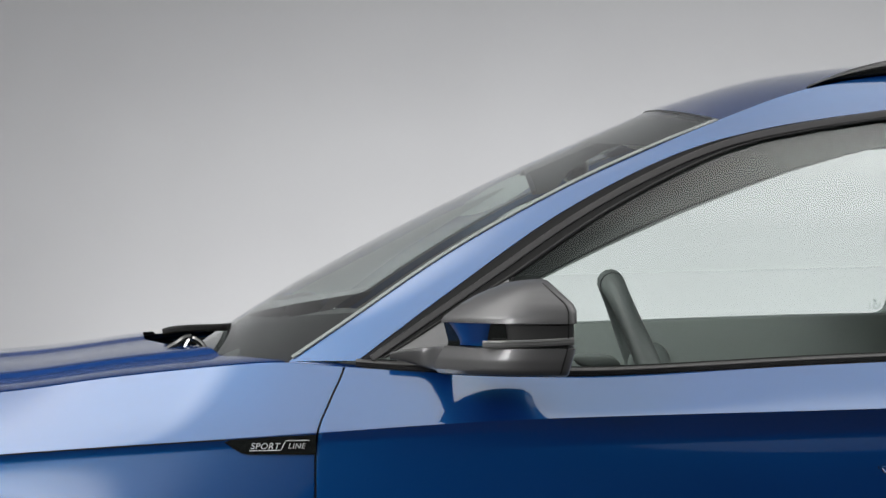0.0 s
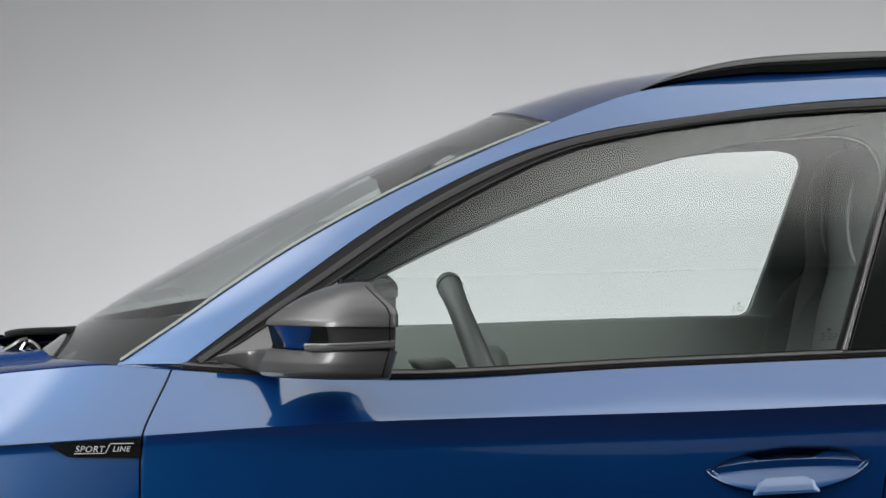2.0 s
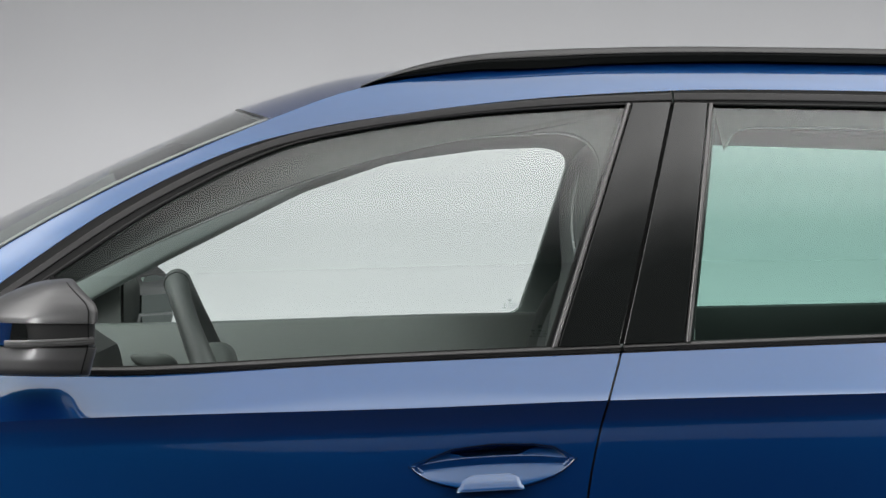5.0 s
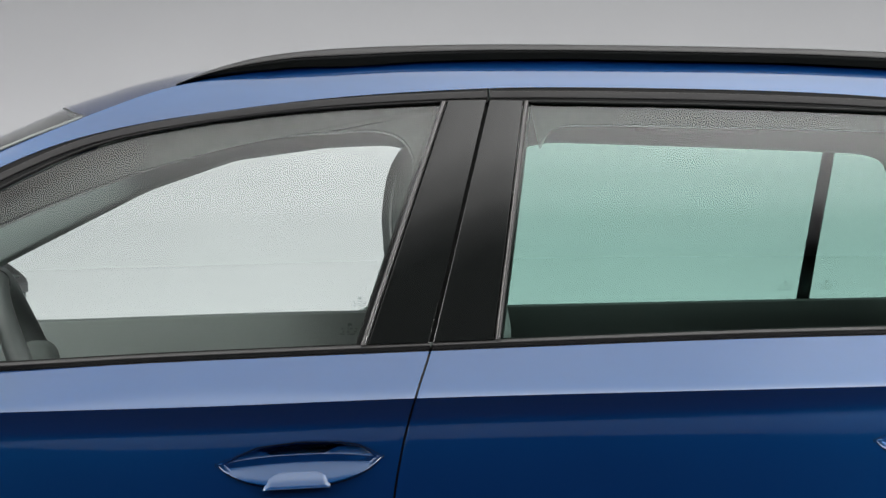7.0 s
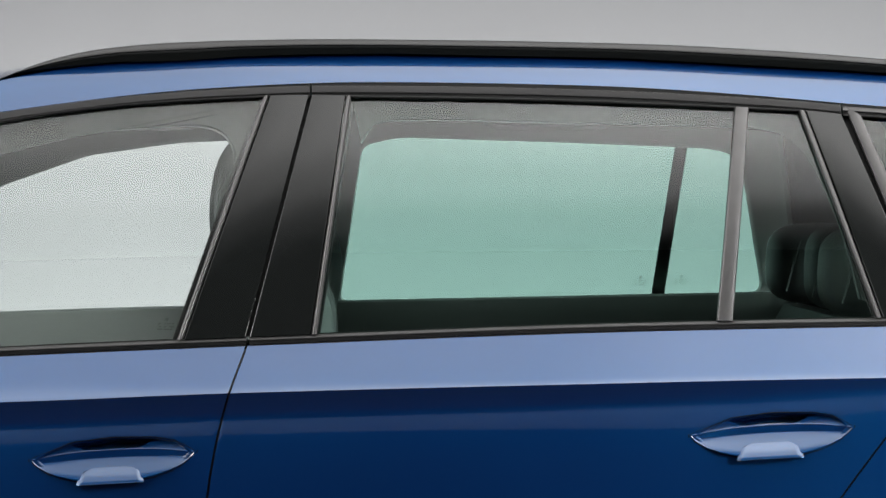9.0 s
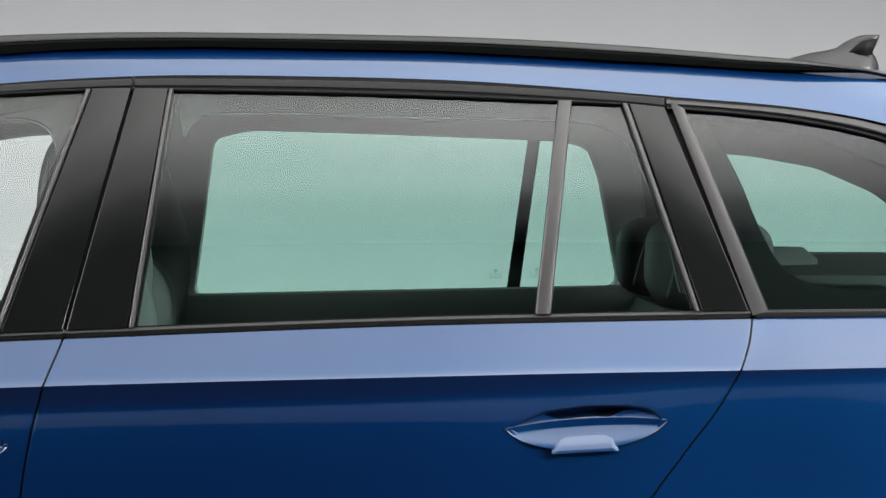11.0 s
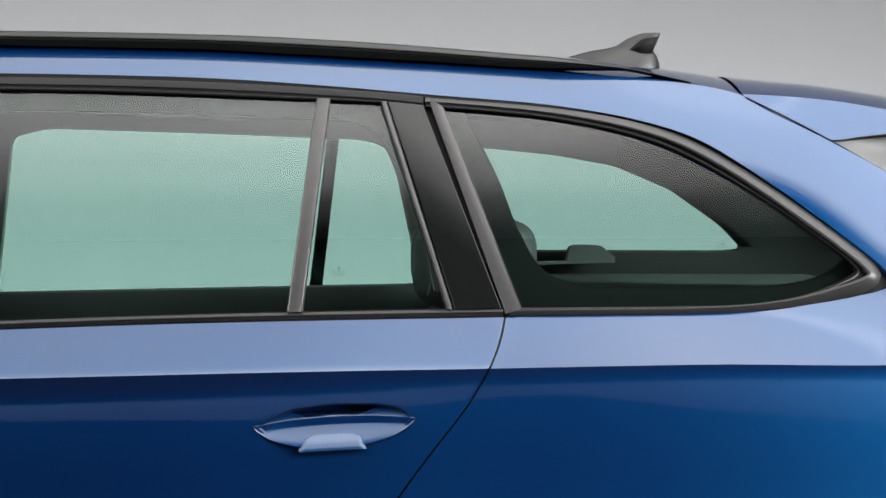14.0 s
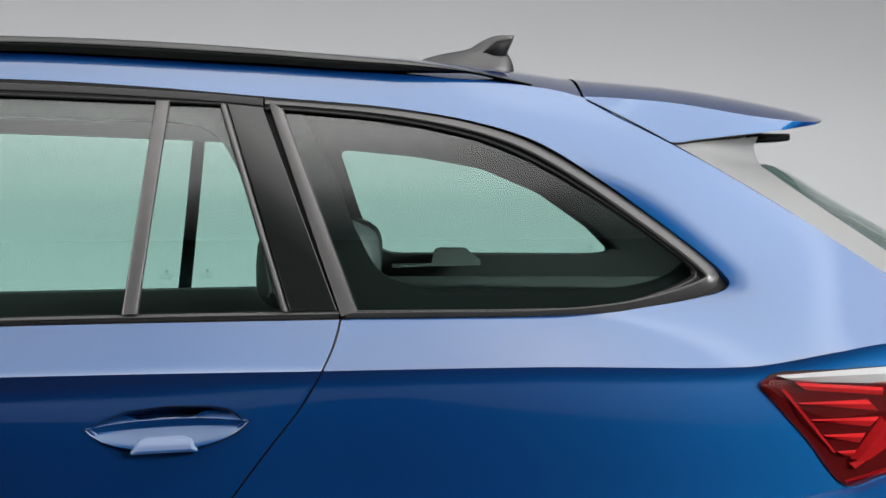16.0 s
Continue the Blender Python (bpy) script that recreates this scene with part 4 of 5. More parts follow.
# ---- door handles ----
def handle(hx, hz):
    def tip(u):
        return hz + 0.0065 * u

    U = (-1, -0.95, -0.8, -0.65, -0.53, -0.44, -0.36, 0, 0.30, 0.38, 0.47, 0.60, 0.72, 0.85, 0.95, 1)
    T = (0.001, 0.0042, 0.0095, 0.0150, 0.0180, 0.0150, 0.0106, 0.0100, 0.0106, 0.0140, 0.0190, 0.0195, 0.0178, 0.0122, 0.0052, 0.001)
    B = (0.001, 0.0090, 0.0210, 0.0285, 0.0325, 0.0350, 0.0365, 0.0378, 0.0374, 0.0366, 0.0346, 0.0305, 0.0255, 0.0175, 0.0085, 0.001)

    def facet(u):
        """Height and stand-off of the ridge and of the step to the lower facet."""
        f = max(1 - abs(u) ** 2.6, 0.0)
        b = float(np.interp(u, U, B))
        return f, min(0.0088 * (1 - abs(u) ** 2.5), float(np.interp(u, U, T)) * 0.93), max(-0.0025 - 0.005 * u * u, -0.55 * b)

    def out_at(u, z):
        f, r, st = facet(u)
        return -0.010 * f - 0.0004 + 0.67 * max(st - z, 0.0)

    rows = []
    for u in np.linspace(-1, 1, 97):
        t, b = float(np.interp(u, U, T)), float(np.interp(u, U, B))
        f, r, st = facet(u)
        o = -0.010 * f
        d = 0.58 * max(t - r, 0.0)
        prof = [(t, -0.045), (t, o - d - 0.002 * f), (t * 0.93 + r * 0.07, o - 0.93 * d), ((t + r) / 2, o - 0.5 * d), (r + 0.0022 * f, o - 0.0015 * f), (r, o), (r - 0.001 * f, o + 0.0001), (st + 0.0008 * f, o - 0.0004), (st, o - 0.0003)]
        prof += [(st + (-b * 0.93 - st) * k, out_at(u, st + (-b * 0.93 - st) * k)) for k in (0.05, 0.35, 0.7, 0.93)]
        e = out_at(u, -b)
        prof += [(-b * 0.93, e - 0.0022 * f), (-b * 0.975, e - 0.0045 * f), (-b, e - 0.009 * f), (-b, -0.045)]
        rows.append([(hx + 0.1215 * u, skin(hx + 0.1215 * u, tip(u) - 0.02) - w, tip(u) + z) for z, w in prof])
    v, f = grid_mesh(rows, closed_v=True, caps=True)
    h = link("door_handle", v, f, PAINT, car, "blue lacquered pull handle", sharp=0.3)
    far = link("door_handle", [tuple(flip(p)) for p in v], f, PAINT, car, "blue lacquered pull handle", sharp=0.3)
    # soft flap that carries the grip
    rows = []
    for z, back in ((-0.0165, 0), (-0.0175, 0), (-0.019, 0), (-0.021, 0), (-0.024, 0), (-0.028, 0), (-0.032, 0), (-0.036, 0), (-0.0392, 0), (-0.0404, 0.0006), (-0.0406, 0.03)):
        k = (z + 0.0165) / -0.0241
        corner = 0.10 * max(0.0, 1 - k * 4.0) ** 2
        ul, ur = -0.37 - 0.075 * k + corner, 0.325 + 0.065 * k - corner
        row = []
        for j in np.linspace(0, 1, 33):
            u = ul + (ur - ul) * j
            e = smooth(min(j, 1 - j) / 0.06)
            w = out_at(u, z) + 0.0016 * e * smooth(2.2 * k + 0.05) - 0.0012 * (1 - e) - back
            row.append((hx + 0.1215 * u, skin(hx + 0.1215 * u, tip(u) - 0.02) - w, tip(u) + z))
        rows.append(row)
    v, f = grid_mesh(rows)
    link("grip_lip", v, f, PAINT, h, sharp=0.7, outward=(0, -1, 0.2))
    link("grip_lip", [tuple(flip(p)) for p in v], f, PAINT, far, sharp=1.2, outward=(0, 1, 0.2))
    yl = skin(hx + 0.03, hz) + 0.010
    for dz in (0.0012, 0.0048):
        box("lock_mark", (hx + 0.024, yl - 0.0007, hz + dz), (hx + 0.036, yl + 0.0006, hz + dz + 0.0008), SEAL, h, bevel=0.0002)
    box("joint_line", (hx + 0.0688, yl - 0.006, hz - 0.022), (hx + 0.0696, yl + 0.004, hz - 0.012), RUBBER, h, bevel=0.0002)
    # thin dark gap round the recess
    ring = [(u, max(float(np.interp(u, RECESS_U, RECESS_T)), float(np.interp(u, U, T)) + 0.0010)) for u in np.linspace(-1.035, 1.035, 60)]
    ring += [(u, -float(np.interp(u, U, B)) - 0.0012) for u in np.linspace(1.03, -1.03, 60)]
    path = [(hx + 0.1215 * u, skin(hx + 0.1215 * u, tip(u) + z) + 0.0006, tip(u) + z) for u, z in ring]
    pts = [[(p[0] + 0.0011 * math.cos(b) * math.cos(a), p[1] + 0.0009 * math.sin(b), p[2] + 0.0011 * math.cos(b) * math.sin(a)) for b in np.linspace(0, 2 * math.pi, 6, endpoint=False)] for p, a in zip(path, np.linspace(math.pi, -math.pi, len(path), endpoint=False))]
    v, f = grid_mesh(pts, closed_u=True, closed_v=True)
    link("recess_gap", v, f, RUBBER, h)


for hx, hz in HANDLES:
    handle(hx, hz)


# ---- door mirrors ----
def shell(stations, power=2.6, n=28, side_flat=0.0):
    """A closed skin through cross-sections (x, y_out, y_in, z_low, z_high)."""
    rows = []
    for x, yo, yi, zl, zh in stations:
        row = []
        for k in range(n):
            a = 2 * math.pi * k / n
            c, si = math.cos(a), math.sin(a)
            row.append((x, (yo + yi) / 2 + (yi - yo) / 2 * math.copysign(abs(c) ** (2 / power), c), (zl + zh) / 2 + (zh - zl) / 2 * math.copysign(abs(si) ** (2 / power), si)))
        rows.append(row)
    return grid_mesh(rows, closed_v=True, caps=True)


def add_both(name, vf, mat, a, b, label="", sharp=0.7):
    v, f = vf
    x = link(name, v, f, mat, a, label, sharp=sharp)
    y = link(name, [tuple(flip(p)) for p in v], f, mat, b, label, sharp=sharp)
    return x, y


M_Z = (0.9605, 0.963, 0.97, 0.985, 1.0, 1.008, 1.02, 1.04, 1.048, 1.058, 1.068, 1.0785, 1.0885, 1.0965, 1.1015, 1.1035)
M_FRONT = (0.075, 0.062, 0.056, 0.060, 0.070, 0.074, 0.071, 0.066, 0.070, 0.084, 0.098, 0.116, 0.138, 0.160, 0.182, 0.205)
M_REAR = (0.249, 0.2525, 0.2545, 0.2585, 0.2625, 0.264, 0.2645, 0.2645, 0.2645, 0.2645, 0.2605, 0.2495, 0.2385, 0.2300, 0.2245, 0.2205)
M_OUT = (-0.066, -0.078, -0.084, -0.086, -0.0855, -0.085, -0.0865, -0.088, -0.0865, -0.083, -0.077, -0.067, -0.053, -0.037, -0.018, 0.002)
M_IN = (0.076, 0.08, 0.083, 0.084, 0.084, 0.084, 0.084, 0.084, 0.084, 0.084, 0.082, 0.078, 0.072, 0.064, 0.052, 0.036)


def mirror_level(z, grow=0.0):
    """The mirror's plan outline at a height: pointed nose, square tail."""
    xf, xr, yo, yi = [float(np.interp(z, M_Z, t)) for t in (M_FRONT, M_REAR, M_OUT, M_IN)]
    xf, xr, yo, yi = xf - grow, xr + grow, yo - grow, yi + grow
    L, w = xr - xf, yi - yo
    pts = []
    for k in np.linspace(0, 1, 15):
        pts.append((xf + 0.80 * L * k, yo + w * 0.62 * (1 - k) ** 2.3, z))
    for a in np.linspace(0, 90, 6):
        r = min(0.012, 0.18 * L)
        pts.append((xr - r + r * math.sin(radians(a)), yo + r - r * math.cos(radians(a)), z))
    slant = min(0.058, 0.45 * L)
    for a in np.linspace(0, 90, 5):
        r = min(0.012, 0.18 * L)
        pts.append((xr - slant - r + r * math.cos(radians(a)), yi - r + r * math.sin(radians(a)), z))
    for k in np.linspace(1, 0.1, 8):
        pts.append((xf + (0.90 * L - slant) * k, yi - w * 0.30 * (1 - k) ** 2.3, z))
    return pts


def mirror_part(z0, z1, steps, grow=0.0, lip=0.0015):
    zs = list(np.linspace(z0, z1, steps))
    rows = [mirror_level(zs[0] + 0.0002, grow - lip)] + [mirror_level(z, grow) for z in zs[:-1]] + [mirror_level(zs[-1] - 0.0004, grow)] + [mirror_level(zs[-1], grow - lip)]
    return grid_mesh(rows, closed_v=True, caps=True)


m1, m2 = add_both("door_mirror", mirror_part(1.0395, 1.1034, 22), GUNMETAL, car, car, "dark grey door mirror", 0.55)
add_both("mirror_band", mirror_part(1.004, 1.0393, 10, -0.004), RAIL, m1, m2, "dark grey middle band", 0.55)
add_both("mirror_foot", mirror_part(0.9608, 1.0035, 16), GUNMETAL, m1, m2, "dark grey lower shell", 0.55)
def flank(u, z, out):
    """A point on the mirror's outer flank: u along from the nose, standing proud by out."""
    p = np.array(mirror_level(z, -0.004)[:15])
    k = np.arange(15)
    return (float(np.interp(u, k, p[:, 0])) - out * 0.35, float(np.interp(u, k, p[:, 1])) - out, z)


# recess round the nose: black hollow, blue facet as the fender's reflection, black return
notch = grid_mesh([[flank(u, z, 0.0012) for u in np.linspace(0.0, 8.2, 20)] for z in np.linspace(1.0045, 1.0388, 8)])
add_both("mirror_notch", notch, GLOSS_BLACK, m1, m2, "gloss black notch", 0.55)
reflection_rows = []
for z in np.linspace(1.0060, 1.0390, 10):
    k = (z - 1.0042) / 0.0348
    a, b = 1.7 - 1.0 * k ** 2.0, 5.4 + 0.9 * k ** 1.5
    reflection_rows.append([flank(a + (b - a) * w, z, 0.0016 + 0.0065 * math.sin(math.pi * w) ** 0.7) for w in np.linspace(0, 1, 17)])
add_both("fender_reflection", grid_mesh(reflection_rows), PAINT, m1, m2, "blue facet painted as the fender's reflection", 0.9)
pane_v = grid_mesh([[(0.2535 - 0.052 * u + d, -0.066 + 0.130 * u - 0.3 * d, z) for u, z in ((0.02, 0.985), (0.0, 1.0), (0.0, 1.04), (0.03, 1.055), (0.2, 1.072), (0.6, 1.078), (0.9, 1.074), (1.0, 1.06), (1.0, 0.995), (0.95, 0.98), (0.6, 0.974), (0.15, 0.976))] for d in (0.0, 0.0065)], closed_v=True, caps=True)
add_both("mirror_glass", pane_v, MIRROR, m1, m2, "mirror glass")
# black skin over the car-facing side, shade put into its colour
inner_shade = grid_mesh([[(x, y + 0.003, z) for x, y, z in mirror_level(z)[22:]] for z in np.linspace(0.966, 1.096, 14)])
add_both("inner_shade", inner_shade, BLACK_TRIM, m1, m2, "inner face coloured black as shade")
seam = [(float(np.interp(z, M_Z, M_REAR)) - 0.0125, float(np.interp(z, M_Z, M_OUT)) - 0.0003, z) for z in np.linspace(0.966, 1.098, 24)]
add_both("mirror_seam", sweep_mesh(seam, circle(0.0011, 6)), RUBBER, m1, m2)
strip = [(x, y, z) for x, y, z in curve([(0.128, -0.0600, 1.0085), (0.16, -0.0765, 1.0095), (0.21, -0.0835, 1.0115), (0.245, -0.0845, 1.0135), (0.2600, -0.0830, 1.0145)], 24)]
sv, sf = sweep_mesh(strip, round_profile(0.0105, 0.0035))
add_both("indicator", (sv, sf), INDICATOR, m1, m2, "clear indicator strip")
for dz in (-0.0022, 0.0018):
    add_both("indicator_rib", sweep_mesh([(x, y - 0.0032, z + dz) for x, y, z in strip], circle(0.0009, 6)), SEAL, m1, m2)
stem = []
for k in np.linspace(0, 1, 10):
    x = -0.010 + 0.095 * k
    stem.append((x, 0.096 - 0.093 * smooth(k) ** 7, 0.108, 0.980 - 0.0155 * smooth(k * 1.3), 0.990 + 0.0135 * k ** 0.7))
add_both("mirror_arm", shell(stem, 4), GUNMETAL, m1, m2, "dark grey mirror arm")
tri = []
for k in np.linspace(0, 1, 12):
    x = 0.0 + 0.172 * k
    zt = z_in(x) + 0.003
    tri.append([(x, green(x, z) + 0.004, z) for z in np.linspace(0.972, zt, 8)])
sheet("corner_plate", tri, CORNER, front_door, "dark grey mirror corner plate", both=front_door_far)
sweep("corner_seal", [(0.174 + 0.004 * k, green(0.176, z) + 0.002, z) for k, z in zip(np.linspace(0, 1, 8), np.linspace(0.97, z_in(0.178), 8))], round_profile(0.006, 0.004), RUBBER, front_door, both=front_door_far)

# ---- wing badge ----
bad = []
for k in np.linspace(0, 1, 16):
    x = -0.257 + 0.1365 * k
    lo = 0.8575 - 0.0175 * min(k / 0.22, 1) ** 0.8
    hi = 0.858 + 0.0085 * k + 0.0035 * min(k / 0.06, 1)
    bad.append([(x, side(x, z) - d, z) for z, d in ((lo, 0.0), (lo, 0.003), ((lo + hi) / 2, 0.0045), (hi, 0.003), (hi, 0.0))])
sweep("wing_seam", [(x, y_crease(x) + 0.0005, z_crease(x) - 0.0012) for x in np.linspace(-0.95, -0.255, 40)], circle(0.0013, 6), RUBBER, car, "dark shut line", both=True)
badge = link("wing_badge", *grid_mesh(bad), GLOSS_BLACK, car, "black wing badge with chrome lettering", outward=(0, -1, 0))


def lettering(word, x, z, size, name="lettering", slant=0.25):
    cu = bpy.data.curves.new(name, "FONT")
    cu.offset = 0.0001
    cu.body, cu.size, cu.extrude, cu.shear, cu.space_character = word, size, 0.0006, slant, 1.08
    ob = new(name, cu)
    bpy.context.view_layer.update()
    me = bpy.data.meshes.new_from_object(ob.evaluated_get(bpy.context.evaluated_depsgraph_get()))
    bpy.data.objects.remove(ob)
    me.materials.clear()
    me.materials.append(LETTER)
    t = new(name, me)
    t.parent = badge
    w = max(v.co.x for v in me.vertices)
    return t, w


def place_word(word, x0, x1, z, size, y):
    t, w = lettering(word, x0, z, size)
    t.matrix_local = pose(x0, y, z, 90, 0, 0) @ Matrix.Diagonal(((x1 - x0) / w, 1, 1, 1))
    tagged(t, "chrome letters")


yb_ = side(-0.18, 0.85) - 0.0055
place_word("SPORT", -0.2185, -0.1730, 0.8480, 0.0130, yb_)
place_word("LINE", -0.1625, -0.1350, 0.8490, 0.0112, yb_)
sweep("slash", [(-0.2195, yb_, 0.8453), (-0.1760, yb_, 0.8463), (-0.1725, yb_, 0.8468), (-0.1655, yb_, 0.8602), (-0.1625, yb_, 0.8607), (-0.1300, yb_, 0.8612)], round_profile(0.0013, 0.0012), LETTER, badge, "chrome stroke", both=False)

# ---- tail lamp ----
z_top_l = along([(2.72, 0.925), (2.735, 0.932), (2.75, 0.9395), (2.85, 0.945), (2.92, 0.949), (3.05, 0.955)])
z_low_l = along([(2.72, 0.9265), (2.732, 0.918), (2.80, 0.843), (2.862, 0.772), (2.92, 0.787), (3.05, 0.81)])


def lamp_y(x, z, d):
    return side(x, min(z, z_crease(x) - 0.001)) - d


rows = []
for k in np.linspace(0, 1, 40):
    x = 2.7305 + 0.315 * k
    rows.append([(x, lamp_y(x, z, d), z) for z, d in [(z_low_l(x), -0.004)] + [(z_low_l(x) + (z_top_l(x) - z_low_l(x)) * w, 0.003 + 0.004 * math.sin(math.pi * w)) for w in np.linspace(0, 1, 10)] + [(z_top_l(x), -0.004)]])
lamp_a, lamp_b = sheet("tail_lamp", rows, RED_DARK, car, "dark red tail lamp with bright ribs", sharp=1.2)


def lamp_strip(name, pts, mat, d0=0.0085, label=""):
    """A wedge-shaped facet lying in the lamp: four corners as x, z."""
    p = [np.array(q, float) for q in pts]
    rows = []
    for u in np.linspace(0, 1, 8):
        a, b = p[0] + (p[1] - p[0]) * u, p[3] + (p[2] - p[3]) * u
        rows.append([(c[0], lamp_y(c[0], c[1], d0 + e), c[1]) for c, e in ((a, -0.006), (a, 0), (a + (b - a) * 0.4, 0.006), (b, 0), (b, -0.006))])
    sheet(name, rows, mat, lamp_a, label, both=lamp_b)


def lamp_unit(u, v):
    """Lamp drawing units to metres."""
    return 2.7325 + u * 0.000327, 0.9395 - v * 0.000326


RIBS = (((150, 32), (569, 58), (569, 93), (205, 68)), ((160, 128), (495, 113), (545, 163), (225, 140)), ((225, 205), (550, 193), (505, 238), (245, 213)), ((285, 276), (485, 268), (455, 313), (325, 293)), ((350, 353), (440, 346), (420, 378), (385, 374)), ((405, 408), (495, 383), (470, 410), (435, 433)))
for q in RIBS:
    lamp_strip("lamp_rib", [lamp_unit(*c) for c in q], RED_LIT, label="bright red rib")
LENS_TINT = glass("red_clear_lens", (0.86, 0.20, 0.20), film_base=0.03)
lens_rows = []
for k in np.linspace(0, 1, 40):
    x = 2.7305 + 0.315 * k
    lens_rows.append([(x, lamp_y(x, z, d), z) for z, d in [(z_low_l(x) + 0.001, 0.004)] + [(z_low_l(x) + (z_top_l(x) - z_low_l(x)) * w, 0.0155 + 0.002 * math.sin(math.pi * w)) for w in np.linspace(0.04, 0.86, 9)] + [(z_low_l(x) + (z_top_l(x) - z_low_l(x)) * 0.88, 0.010)]])
for ob in sheet("lamp_lens", lens_rows, LENS_TINT, lamp_a, "clear red outer lens", both=lamp_b):
    ob.visible_shadow = False
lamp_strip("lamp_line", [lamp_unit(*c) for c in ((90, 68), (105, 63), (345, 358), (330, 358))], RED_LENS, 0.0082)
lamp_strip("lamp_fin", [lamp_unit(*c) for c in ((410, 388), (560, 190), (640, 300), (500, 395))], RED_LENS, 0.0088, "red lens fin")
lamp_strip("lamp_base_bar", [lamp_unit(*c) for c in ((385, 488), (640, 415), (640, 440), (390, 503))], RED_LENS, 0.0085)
# clear upper band of the lens, with its reflected light painted as pale grey
lamp_strip("lamp_clear_band", [lamp_unit(*c) for c in ((70, 1), (640, -42), (640, 40), (165, 30))], LENS_SHEEN, 0.0078, "clear upper band, its reflection painted pale")
sheet("lamp_gap", [[(x, lamp_y(x, z_top_l(x) + dz, 0.0006), z_top_l(x) + dz) for x in np.linspace(2.738, 3.04, 30)] for dz in (0.0, 0.0035)], RUBBER, lamp_a, both=lamp_b)
# bumper shoulder under the lamp
rows = []
for x in np.linspace(2.72, 3.05, 30):
    zt = z_low_l(max(x, 2.862)) - 0.003 if x > 2.862 else 0.769 - (2.862 - x) * 0.20
    rows.append([(x, lamp_y(x, z, d), z) for z, d in ((zt, -0.004), (zt - 0.001, 0.002), (zt - 0.03, 0.016), (zt - 0.05, 0.02), (zt - 0.12, 0.02), (zt - 0.13, -0.004))])
sheet("bumper_corner", rows, PAINT, car, "blue bumper corner")

# ---- inside: linings ----
FAR = 2 * YC


def denser(a, b):
    """Adds the middles of long stretches to two paired outlines."""
    oa, ob = [], []
    for i in range(len(a)):
        p, q, r, t = a[i], a[(i + 1) % len(a)], b[i], b[(i + 1) % len(b)]
        oa.append(p)
        ob.append(r)
        if math.dist(p, q) > 0.05:
            oa.append(((p[0] + q[0]) / 2, (p[1] + q[1]) / 2))
            ob.append(((r[0] + t[0]) / 2, (r[1] + t[1]) / 2))
    return oa, ob


def ring(name, opening, rim_pts, inset, mat, label, far=True):
    """The trim round a window: from its opening to a wider outline."""
    n = 5
    def line(pts):
        p = pts + [pts[0]]
        return matched_closed(p, n)
    opening, rim_pts = denser(*denser(opening, rim_pts))
    a, b = line(opening), line(rim_pts)
    rows = []
    for k, d in ((0, 0.03), (0.02, 0.004), (0.12, 0.0), (0.5, 0.0), (0.85, 0.0), (1.0, inset - 0.013)):
        c = a + (b - a) * k
        rows.append([(x, green(x, z) + inset - d, z) for x, z in c])
    g = np.array(rows)
    if far:
        g = flip(g)
    v, f = grid_mesh(g)
    return link(name, v, f, mat, car, label, outward=(0, -1 if far else 1, 0), sharp=1.0)


def matched_closed(points, per):
    """Rounds the corners of a closed outline, always with the same number of steps."""
    p = np.array(points[:-1], float)
    for _ in range(3):
        q = np.roll(p, -1, axis=0)
        p = np.stack([p * 0.75 + q * 0.25, p * 0.25 + q * 0.75], 1).reshape(-1, 2)
    return np.vstack([p, p[:1]])


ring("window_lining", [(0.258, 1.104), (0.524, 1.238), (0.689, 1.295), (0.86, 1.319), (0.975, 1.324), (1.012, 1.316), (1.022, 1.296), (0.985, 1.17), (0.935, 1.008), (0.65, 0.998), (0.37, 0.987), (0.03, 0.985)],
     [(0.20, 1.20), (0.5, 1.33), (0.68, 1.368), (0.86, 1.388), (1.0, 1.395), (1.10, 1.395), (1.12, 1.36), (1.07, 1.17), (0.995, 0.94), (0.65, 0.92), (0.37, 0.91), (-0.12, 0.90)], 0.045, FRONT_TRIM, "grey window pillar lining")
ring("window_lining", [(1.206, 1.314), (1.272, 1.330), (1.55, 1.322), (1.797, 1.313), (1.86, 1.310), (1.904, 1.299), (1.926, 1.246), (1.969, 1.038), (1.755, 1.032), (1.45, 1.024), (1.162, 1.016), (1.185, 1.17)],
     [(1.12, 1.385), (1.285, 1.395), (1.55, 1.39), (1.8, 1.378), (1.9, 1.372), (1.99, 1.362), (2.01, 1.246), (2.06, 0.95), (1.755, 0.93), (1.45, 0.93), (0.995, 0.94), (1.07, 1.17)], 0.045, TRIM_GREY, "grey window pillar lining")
Q_IN = [(2.071, 1.297), (2.218, 1.283), (2.335, 1.262), (2.442, 1.217), (2.535, 1.152), (2.578, 1.108), (2.55, 1.1035), (2.4, 1.1035), (2.154, 1.1035), (2.112, 1.17)]
Q_OUT = [(1.99, 1.362), (2.218, 1.345), (2.335, 1.32), (2.46, 1.27), (2.64, 1.20), (2.86, 1.09), (2.86, 0.95), (2.4, 0.96), (2.06, 0.95), (2.01, 1.246)]
ring("window_lining", Q_IN, Q_OUT, 0.05, BLACK_TRIM, "black quarter window lining")
# printed black border of the near quarter glass, set just behind it
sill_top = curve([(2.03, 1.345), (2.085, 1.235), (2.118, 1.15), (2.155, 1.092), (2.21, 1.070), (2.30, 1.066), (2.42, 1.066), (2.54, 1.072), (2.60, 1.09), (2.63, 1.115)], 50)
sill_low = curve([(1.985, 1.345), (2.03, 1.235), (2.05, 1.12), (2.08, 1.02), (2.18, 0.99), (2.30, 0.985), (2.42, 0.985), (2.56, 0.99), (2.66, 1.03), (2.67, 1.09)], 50)
